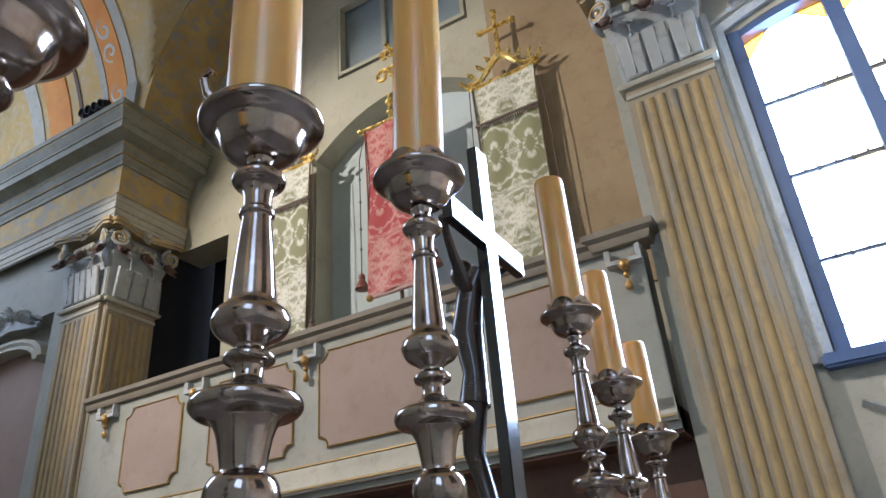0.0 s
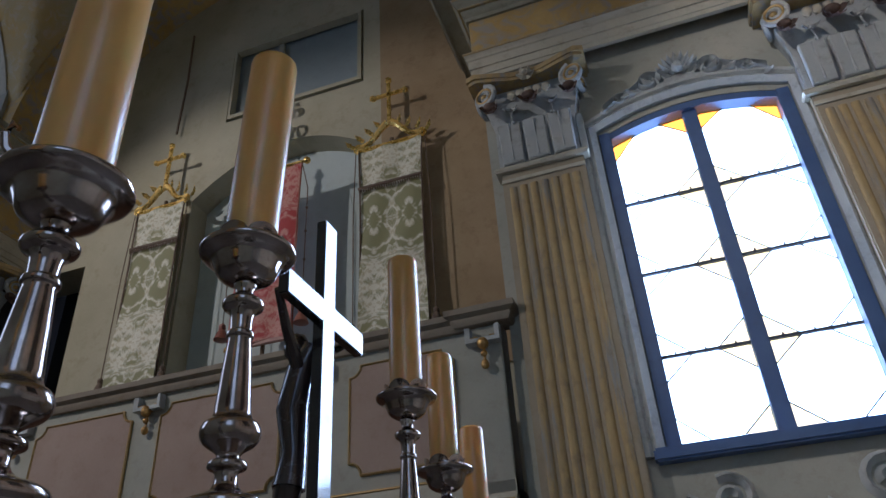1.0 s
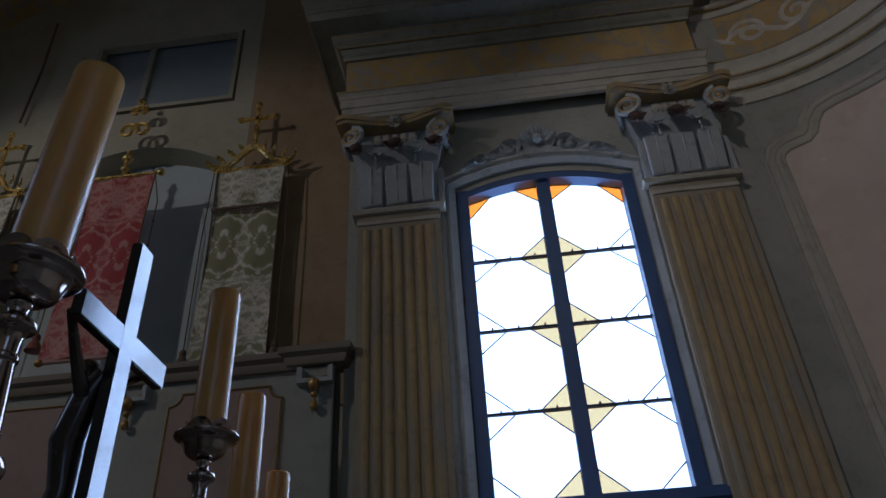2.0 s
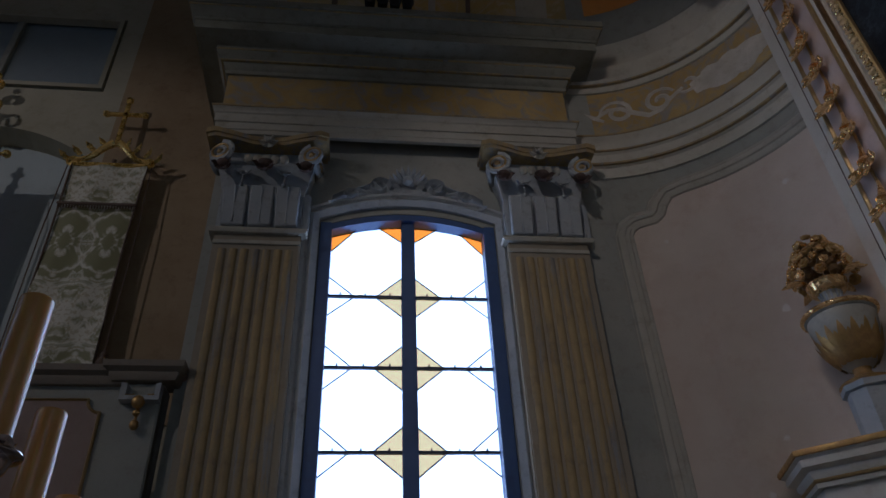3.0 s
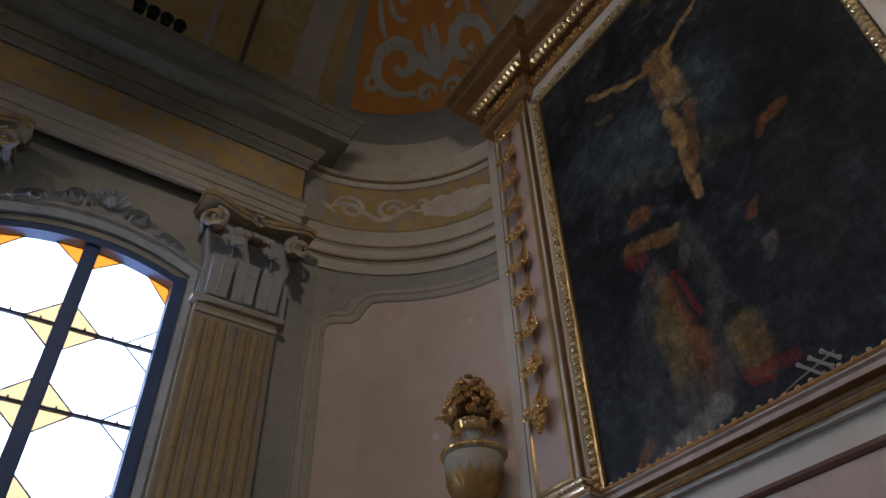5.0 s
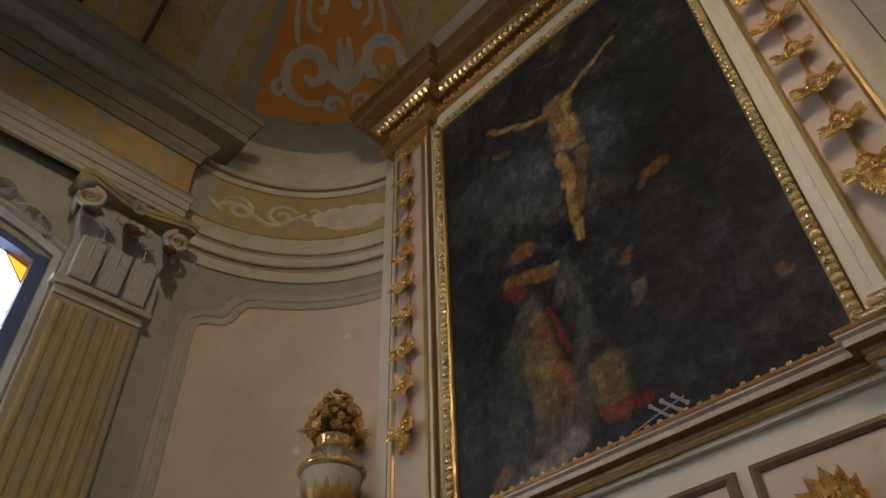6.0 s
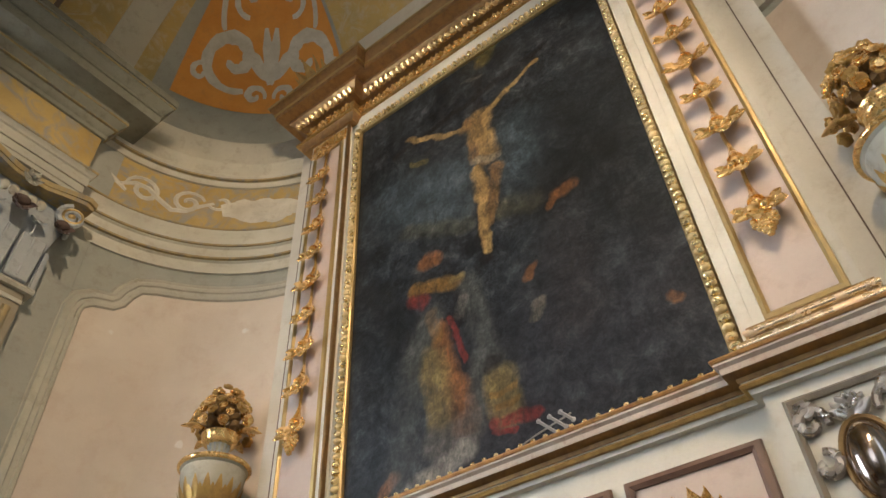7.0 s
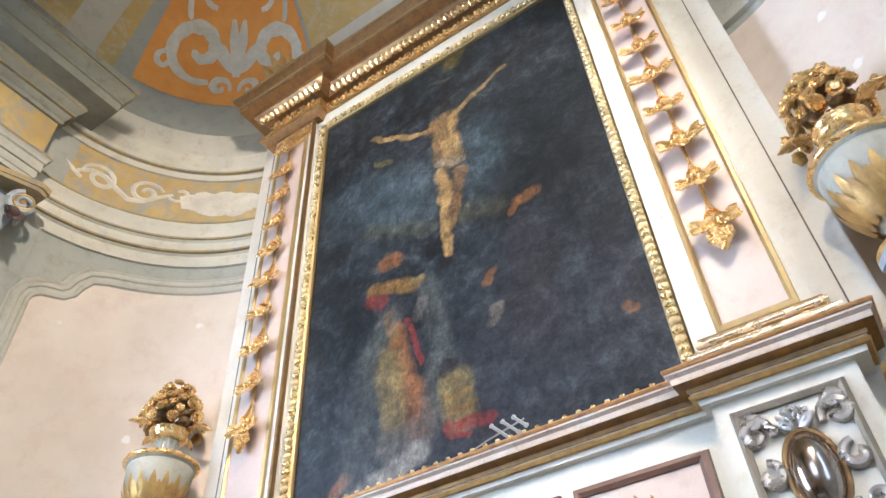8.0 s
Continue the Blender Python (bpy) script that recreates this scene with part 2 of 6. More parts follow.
def glass(name, tint, clear):
    n = Nodes(name)
    tr = n.add("ShaderNodeBsdfTransparent", {"Color": (*tint, 1)})
    f = n.noise(5, 4)
    n.finish(tint, 0.25, 0, f, 0.1, 0.004)
    n.bsdf.inputs["Transmission Weight"].default_value = 0.0
    mx = n.add("ShaderNodeMixShader", {0: clear, 1: n.bsdf.outputs[0], 2: tr.outputs[0]})
    n.t.links.new(mx.outputs[0], n.t.nodes["Material Output"].inputs["Surface"])
    return n.m


GLASS = glass("clear_leaded_glass", (0.93, 0.96, 1.0), 0.92)
GLASSORANGE = glass("orange_glass", (0.78, 0.42, 0.10), 0.9)
GLASSOCHRE = glass("pale_ochre_glass", (0.70, 0.60, 0.39), 0.85)


def glow(name, c, s):
    m = bpy.data.materials.new(name)
    m.use_nodes = True
    t = m.node_tree
    t.nodes.remove(t.nodes["Principled BSDF"])
    e = t.nodes.new("ShaderNodeEmission")
    e.inputs[0].default_value, e.inputs[1].default_value = (*c, 1), s
    t.links.new(e.outputs[0], t.nodes["Material Output"].inputs["Surface"])
    return m


OUTSIDE = glow("bright_overcast_sky", (0.9, 0.95, 1.0), 14.0)


# ---- mesh tools ----
def obj(name, bm, material, parent=None, smooth=False, angle=40):
    bmesh.ops.remove_doubles(bm, verts=bm.verts, dist=1e-5)
    bmesh.ops.recalc_face_normals(bm, faces=bm.faces)
    me = bpy.data.meshes.new(name)
    bm.to_mesh(me)
    bm.free()
    me.materials.append(material)
    if smooth:
        for p in me.polygons:
            p.use_smooth = True
        me.set_sharp_from_angle(angle=radians(angle))
    ob = new(name, me)
    if parent:
        ob.parent = parent
    return ob


def part(name, bm, material, parent, label="", smooth=True):
    ob = obj(name, bm, material, parent, smooth)
    return tagged(ob, label)


def thing(name, label, category, group="", kind="", at=(0, 0, 0), rz=0):
    ob = new(name)
    ob.empty_display_size = 0.1
    ob.matrix_world = pose(*at, 0, 0, rz)
    return tagged(ob, label, category, group, kind)


def box(bm, x0, x1, y0, y1, z0, z1, bevel=0.0):
    r = bmesh.ops.create_cube(bm, size=1.0)
    for v in r["verts"]:
        v.co = Vector(((x0 + x1) / 2 + v.co.x * (x1 - x0), (y0 + y1) / 2 + v.co.y * (y1 - y0), (z0 + z1) / 2 + v.co.z * (z1 - z0)))
    if bevel:
        es = {e for v in r["verts"] for e in v.link_edges}
        bmesh.ops.bevel(bm, geom=list(es), offset=bevel, segments=2, affect="EDGES")
    return bm


def boxes(*bs, bevel=0.0):
    bm = bmesh.new()
    for b in bs:
        box(bm, *b, bevel=bevel)
    return bm


def lathe(prof, seg=32, bm=None, c=(0, 0, 0), squash=None):
    bm = bm or bmesh.new()
    rings = []
    for r, z in prof:
        ring = []
        for i in range(seg):
            a = 2 * math.pi * i / seg
            k = squash(a, r, z) if squash else 1.0
            ring.append(bm.verts.new((c[0] + r * k * math.cos(a), c[1] + r * k * math.sin(a), c[2] + z)))
        rings.append(ring)
    for a, b in zip(rings, rings[1:]):
        for i in range(seg):
            bm.faces.new((a[i], a[(i + 1) % seg], b[(i + 1) % seg], b[i]))
    bm.faces.new(list(reversed(rings[0]))), bm.faces.new(rings[-1])
    return bm


def sweep(prof, pts, fn, closed=False, bm=None):
    """A profile of (offset, depth) along a line of plane points with mitred corners; fn(u, v, depth) lays it into the world."""
    bm = bm or bmesh.new()
    n = len(pts)
    rings = []
    for i, p in enumerate(pts):
        p = Vector(p)
        a = Vector(pts[i - 1]) if (i or closed) else None
        b = Vector(pts[(i + 1) % n]) if (i < n - 1 or closed) else None
        d1 = (p - a).normalized() if a is not None else (b - p).normalized()
        d2 = (b - p).normalized() if b is not None else d1
        n1, n2 = Vector((-d1.y, d1.x)), Vector((-d2.y, d2.x))
        m = (n1 + n2)
        m = m / max(0.25, m.dot(n1)) if m.length > 1e-6 else n1
        rings.append([bm.verts.new(fn(p.x + m.x * o, p.y + m.y * o, d)) for o, d in prof])
    last = n if closed else n - 1
    for i in range(last):
        a, b = rings[i], rings[(i + 1) % n]
        for j in range(len(prof) - 1):
            bm.faces.new((a[j], a[j + 1], b[j + 1], b[j]))
    if not closed:
        for r in (rings[0], rings[-1]):
            if len(r) > 2:
                bm.faces.new(r)
    return bm


def prism(poly, d0, d1, fn, bm=None):
    bm = bm or bmesh.new()
    a = [bm.verts.new(fn(u, v, d0)) for u, v in poly]
    b = [bm.verts.new(fn(u, v, d1)) for u, v in poly]
    bm.faces.new(a), bm.faces.new(list(reversed(b)))
    for i in range(len(poly)):
        j = (i + 1) % len(poly)
        bm.faces.new((a[i], b[i], b[j], a[j]))
    return bm


def tube(pts, rads, seg=8, bm=None):
    """A round bar along points; rads: a radius or one for each point."""
    bm = bm or bmesh.new()
    pts = [Vector(p) for p in pts]
    rads = rads if isinstance(rads, (list, tuple)) else [rads] * len(pts)
    up = Vector((0.13, 0.31, 0.94))
    rings = []
    for i, p in enumerate(pts):
        d = (pts[min(i + 1, len(pts) - 1)] - pts[max(i - 1, 0)]).normalized()
        s = d.cross(up)
        s = (s if s.length > 0.05 else d.cross(Vector((1, 0, 0)))).normalized()
        t = s.cross(d)
        rings.append([bm.verts.new(p + (s * math.cos(2 * math.pi * k / seg) + t * math.sin(2 * math.pi * k / seg)) * rads[i]) for k in range(seg)])
    for a, b in zip(rings, rings[1:]):
        for k in range(seg):
            bm.faces.new((a[k], a[(k + 1) % seg], b[(k + 1) % seg], b[k]))
    bm.faces.new(list(reversed(rings[0]))), bm.faces.new(rings[-1])
    return bm


def ribbon(pts, widths, fn, d0, d1, bm=None):
    """A flat raised band along plane points, thicker in its middle."""
    bm = bm or bmesh.new()
    pts = [Vector(p) for p in pts]
    rows = []
    for i, p in enumerate(pts):
        d = (pts[min(i + 1, len(pts) - 1)] - pts[max(i - 1, 0)]).normalized()
        q = Vector((-d.y, d.x)) * widths[i] / 2
        rows.append([bm.verts.new(fn(*(p + q), d0)), bm.verts.new(fn(*p, d1)), bm.verts.new(fn(*(p - q), d0))])
    for a, b in zip(rows, rows[1:]):
        bm.faces.new((a[0], a[1], b[1], b[0])), bm.faces.new((a[1], a[2], b[2], b[1]))
    return bm


def scroll(cx, cy, r0, r1, a0, a1, n=22):
    """A spiral of plane points from radius r0 at angle a0 to r1 at a1 (degrees)."""
    out = []
    for i in range(n):
        f = i / (n - 1)
        a, r = radians(a0 + (a1 - a0) * f), r0 + (r1 - r0) * f
        out.append((cx + r * math.cos(a), cy + r * math.sin(a)))
    return out


def arc(cx, cy, r, a0, a1, n=12):
    return scroll(cx, cy, r, r, a0, a1, n)


def facing_south(y):
    return lambda u, v, d: Vector((u, y - d, v))


def facing_west(x):
    return lambda u, v, d: Vector((x - d, u, v))


def plan(u, v, d):
    return Vector((u, v, d))


def leaf(bm, root, along, face, length, width, curl=0.5):
    """One pointed lobed leaf from root: along its length, turned towards face, its tip curling out."""
    along, face = Vector(along).normalized(), Vector(face).normalized()
    side = along.cross(face).normalized()
    rows = []
    for i, w in enumerate((0.35, 0.95, 0.7, 1.0, 0.55, 0.06)):
        f = i / 5
        p = Vector(root) + along * length * f * (1 - 0.25 * curl * f) + face * length * curl * f * f * 0.8
        rows.append([bm.verts.new(p - side * width * w / 2 - face * width * 0.1), bm.verts.new(p + face * width * 0.16), bm.verts.new(p + side * width * w / 2 - face * width * 0.1)])
    for a, b in zip(rows, rows[1:]):
        bm.faces.new((a[0], a[1], b[1], b[0])), bm.faces.new((a[1], a[2], b[2], b[1]))
    # a back keeps the leaf thick
    back = bm.verts.new(Vector(root) + along * length * 0.45 - face * width * 0.12)
    bm.faces.new((rows[0][0], rows[0][1], rows[0][2], back))
    for a, b in zip(rows, rows[1:]):
        bm.faces.new((a[0], b[0], back)), bm.faces.new((b[2], a[2], back))


def petal(bm, root, along, face, length, width):
    """One plump carved leaf: a flattened, tapering lozenge from root along its length."""
    along, face = Vector(along).normalized(), Vector(face).normalized()
    side = along.cross(face).normalized()
    face = side.cross(along)
    for p in bmesh.ops.create_icosphere(bm, subdivisions=2, radius=1.0)["verts"]:
        x, y, z = p.co
        t = (x + 1) / 2
        w = math.sin(math.pi * min(1.0, 0.15 + 0.85 * t)) ** 0.7 * (1 - 0.35 * t)
        ridge = 1 - 0.45 * math.exp(-(y / 0.22) ** 2)
        p.co = Vector(root) + along * length * t + side * y * width * 0.62 * (0.35 + w) + face * (z * width * 0.28 * ridge + length * 0.22 * t * t)


def smooth_profile(prof, n=4):
    """A turned profile drawn through its points as a soft curve."""
    out = []
    for i in range(len(prof) - 1):
        p0, p1, p2, p3 = prof[max(i - 1, 0)], prof[i], prof[i + 1], prof[min(i + 2, len(prof) - 1)]
        for k in range(n):
            t = k / n
            out.append(tuple(0.5 * (2 * b + (c - a) * t + (2 * a - 5 * b + 4 * c - d) * t * t + (3 * b - a - 3 * c + d) * t ** 3) for a, b, c, d in zip(p0, p1, p2, p3)))
    return out + [prof[-1]]


def blob(bm, c, r, sub=1, flat=(1, 1, 1)):
    v = bmesh.ops.create_icosphere(bm, subdivisions=sub, radius=r)["verts"]
    for p in v:
        p.co = Vector((p.co.x * flat[0], p.co.y * flat[1], p.co.z * flat[2])) + Vector(c)


# ---- the large structure ----
MID = 1.35                      # the axis of the choir
NX, NY, NR = 1.80, 2.63, 1.35   # the rounded corner of the choir
SPRING = 6.5


def structure(name, bm, mat, label, category, smooth=False):
    return tagged(obj(name, bm, mat, None, smooth), label, category, kind="structure")


structure("floor", boxes((-10.2, 3.6, -1.8, 5.4, -0.2, 0.0)), STONE, "worn grey stone floor of the choir", "floor")
# out of view: added to close the west end against the sky's light
structure("wall_west", boxes((-10.2, -10.0, -1.8, 5.4, 0.0, 9.6)), WALL, "unseen plain wall added to shut out sky light in the west", "wall")
structure("wall_east", boxes((3.16, 3.4, -1.8, 5.4, 0.0, 9.6)), WALL, "plain plastered wall behind the altarpiece", "wall")
structure("wall_south", boxes((-10.0, 0.0, -1.5, -1.3, 0.0, 9.6), (1.04, 3.4, -1.5, -1.3, 0.0, 9.6), (0.0, 1.04, -1.5, -1.3, 0.0, 2.67), (0.0, 1.04, -1.5, -1.3, 4.8, 9.6)), WALL, "grey plastered wall of the choir with a tall window opening", "wall")
# the window bay: wall with an arched opening
def arch_top(x, grow=0.0):
    """The flat arch of the tall window."""
    return 4.71 + grow + 0.12 * (1 - ((x - 0.52) / 0.58) ** 2)


hole_top = [(1.06 - 0.09 * k, arch_top(1.06 - 0.09 * k)) for k in range(13)]
bm = boxes((-0.82, -0.02, 3.95, 4.09, 0.0, 6.6), (1.06, 2.0, 3.95, 4.09, 0.0, 6.6), (-0.02, 1.06, 3.95, 4.09, 0.0, 2.64))
prism([(-0.02, 6.6), (1.06, 6.6)] + hole_top, 0, -0.14, facing_south(3.95), bm)
structure("wall_north_window_bay", bm, GREY, "grey-green painted wall round the tall choir window", "wall")
structure("wall_return", boxes((-0.82, -0.79, 4.09, 4.74, 0.0, 9.4), (-0.82, -0.79, 3.95, 4.09, 6.6, 9.4)), BROWNWALL, "brown plastered return of the gallery recess", "wall")
# the gallery recess: back wall with a flat-arched door recess and a high window
GX = -2.95
arch = [(GX + 1.0 - 0.1 * k, 5.84 + 0.43 * (1 - (1 - 0.1 * k) ** 2)) for k in range(21)]
bm = boxes((-5.9, -5.10, 4.72, 5.1, 5.4, 6.75), (-5.10, GX - 1.0, 4.72, 5.1, 0.0, 6.75), (GX + 1.0, -0.79, 4.72, 5.1, 0.0, 6.75), (GX - 1.0, GX + 1.0, 4.72, 5.1, 0.0, 3.4))
prism([(GX - 1.0, 6.75), (GX + 1.0, 6.75)] + arch, 0, -0.38, facing_south(4.72), bm)
for b in ((-5.9, -3.68, 6.75, 7.78), (-2.14, -0.79, 6.75, 7.78), (-5.9, -0.79, 7.78, 9.5)):
    box(bm, b[0], b[1], 4.72, 5.1, b[2], b[3])
structure("wall_north_recess", bm, WALL, "stained beige plaster wall behind the singers' gallery", "wall")
structure("wall_patch", boxes((-1.95, -0.82, 4.70, 4.718, 3.6, 9.3)), BROWNWALL, "brown damp-stained plaster strip beside the pilaster", "wall")
structure("door_1", boxes((GX - 1.02, GX - 0.005, 4.97, 5.02, 3.3, 6.4), (GX + 0.005, GX + 1.02, 4.97, 5.02, 3.3, 6.4), bevel=0.006), BLUEDOOR, "pale blue double door in an arched recess", "door")
structure("wall_reveal", boxes((-5.95, -5.78, 3.87, 4.47, 0.0, 9.4), (-5.95, -5.78, 4.47, 4.74, 5.4, 9.4)), GREY, "grey painted side of the gallery recess", "wall")
bm = boxes((-10.0, -8.0, 3.95, 4.3, 0.0, 9.4), (-6.62, -5.95, 3.95, 4.3, 0.0, 9.4), (-8.0, -6.62, 3.95, 4.3, 4.7, 9.4), (-8.0, -6.62, 4.12, 4.3, 0.0, 4.7))
structure("wall_north_pier_bay", bm, GREY, "grey painted wall beside the pier", "wall")


def recess_height(x):
    return 2.40 ** 2 - (x + 3.30) ** 2


def vault_height(x, y):
    """The vault over a choir with rounded corners, cut by the barrel of the gallery bay."""
    qx, qy = x - NX, abs(y - MID) - (NY - MID)
    s = NR - (math.hypot(max(qx, 0), max(qy, 0)) + min(max(qx, qy), 0))
    R = 2.63
    s = min(max(s, 0.0), R)
    z = math.sqrt(max(0.0, R * R - (R - s) ** 2))
    if -5.75 < x < -0.85:
        z = max(z, math.sqrt(max(0.0, recess_height(x))))
    return SPRING + z


bm = bmesh.new()
xs = [-10.0 + 0.25 * k for k in range(17)] + [-3.30 - 2.42 * math.cos(math.pi * k / 60) for k in range(61)] + [-0.80 + 0.13 * k for k in range(21)]
ys = [MID - 2.63 * math.cos(math.pi * k / 60) for k in range(61)] + [4.1, 4.4, 4.74]
grid = {}
for i, x in enumerate(xs):
    for j, y in enumerate(ys):
        if y > 4.0 and not -5.80 < x < -0.85:
            continue
        grid[i, j] = bm.verts.new((x, y, vault_height(x, y)))
for (i, j) in list(grid):
    q = [grid.get(k) for k in ((i, j), (i + 1, j), (i + 1, j + 1), (i, j + 1))]
    if all(q):
        bm.faces.new(q)
# the end of the vault follows the rounded corners
line = [(1.80, 3.98, 0, -1)] + [(NX + NR * math.cos(radians(a)), NY + NR * math.sin(radians(a)), -math.cos(radians(a)), -math.sin(radians(a))) for a in range(90, -1, -5)]
line += [(3.15, 2.63 - 0.256 * k, -1, 0) for k in range(1, 10)] + [(NX + NR * math.cos(radians(a)), 2 * MID - NY + NR * math.sin(radians(a)), -math.cos(radians(a)), -math.sin(radians(a))) for a in range(0, -91, -5)]
rows = []
for px, py, nx, ny in line:
    rows.append([])
    for k in range(25):
        t = math.acos(1 - 1.35 / 2.63) * k / 24
        s = 2.63 * (1 - math.cos(t))
        rows[-1].append(bm.verts.new((px + nx * s, py + ny * s, SPRING + 2.63 * math.sin(t))))
for a, b in zip(rows, rows[1:]):
    for k in range(24):
        bm.faces.new((a[k], a[k + 1], b[k + 1], b[k]))
structure("ceiling", bm, VAULT, "painted ochre and grey-green vault over the choir", "ceiling", True)
# hidden slab, added so that no sky light leaks in past the vault
structure("roof", boxes((-10.2, 3.6, -1.8, 5.4, 9.6, 9.8)), WALL, "unseen slab added to shut out sky light above the vault", "roof")


# the rounded corner wall
def corner(u, v, d):
    """u: degrees round the corner from the window bay; v: height; d: out from the wall."""
    a = radians(90 - u)
    return Vector((NX + (NR - d) * math.cos(a), NY + (NR - d) * math.sin(a), v))


def curve_run(u0, u1, v, n=28):
    return [(u0 + (u1 - u0) * i / (n - 1), v) for i in range(n)]


def corner_band(prof, u0=-2, u1=86):
    """A moulding round the corner; prof: (height, depth)."""
    bm = bmesh.new()
    rows = [[bm.verts.new(corner(u, z, d)) for z, d in prof] for u, _ in curve_run(u0, u1, 0)]
    for a, b in zip(rows, rows[1:]):
        for j in range(len(prof) - 1):
            bm.faces.new((a[j], a[j + 1], b[j + 1], b[j]))
    return bm


def south_corner(u, v, d):
    p = corner(u, v, d)
    return Vector((p.x, 2 * MID - p.y, p.z))


bm = bmesh.new()
for fn in (corner, south_corner):
    rows = [[bm.verts.new(fn(u, z, d)) for z, d in ((0, 0), (9.0, 0), (9.0, -0.2), (0, -0.2))] for u, _ in curve_run(-6, 92, 0)]
    for a, b in zip(rows, rows[1:]):
        for j in range(4):
            bm.faces.new((a[j], a[(j + 1) % 4], b[(j + 1) % 4], b[j]))
structure("wall_corner", bm, GREY, "grey-green rounded corner walls of the choir", "wall", True)


# ---- entablatures ----
ARCHITRAVE = [(-0.02, 5.42), (0.012, 5.42), (0.012, 5.455), (0.02, 5.46), (0.02, 5.52), (0.03, 5.525), (0.03, 5.60), (0.04, 5.61), (0.042, 5.635), (0.055, 5.65), (0.055, 5.675), (-0.02, 5.69)]
FRIEZEBAND = [(-0.02, 5.688), (0.0, 5.688), (0.0, 6.045), (-0.02, 6.045)]
CORNICE = [(-0.02, 6.043), (0.02, 6.045), (0.025, 6.075), (0.015, 6.08), (0.03, 6.10), (0.045, 6.13), (0.045, 6.145), (0.06, 6.15), (0.09, 6.20), (0.10, 6.22), (0.10, 6.262), (0.115, 6.272), (0.235, 6.290), (0.235, 6.278), (0.25, 6.278), (0.252, 6.36),
           (0.262, 6.365), (0.262, 6.39), (0.272, 6.40), (0.295, 6.46), (0.305, 6.475), (0.305, 6.495), (0.32, 6.50), (0.32, 6.56), (-0.1, 6.59)]


def entablature(pts):
    e = thing("entablature", "grey moulded entablature with an ochre arabesque frieze", "entablature", kind="structure")
    part("architrave", sweep(ARCHITRAVE, pts, plan), MOULD, e)
    part("frieze", sweep(FRIEZEBAND, pts, plan), FRIEZE, e, "ochre painted frieze with grey arabesques")
    part("cornice", sweep(CORNICE, pts, plan), CORNICEPAINT, e, "stepped brown-grey cornice")
    for line in ([(0.0, 6.145), (0.064, 6.146), (0.067, 6.154), (0.064, 6.162), (0.0, 6.164)], [(0.0, 5.652), (0.059, 5.652), (0.062, 5.661), (0.059, 5.670), (0.0, 5.672)], [(0.2, 6.475), (0.309, 6.476), (0.312, 6.485), (0.309, 6.494), (0.2, 6.495)], [(0.0, 6.222), (0.104, 6.223), (0.107, 6.232), (0.104, 6.241), (0.0, 6.243)]):
        part("ochre_line", sweep(line, pts, plan), REED, e, "thin ochre line")
    return e


# paths run so that their left side looks into the choir
entablature([(1.76, 4.1), (1.76, 3.84), (-0.84, 3.84), (-0.84, 4.70)])
entablature([(-5.75, 4.70), (-5.75, 3.84), (-9.95, 3.84)])


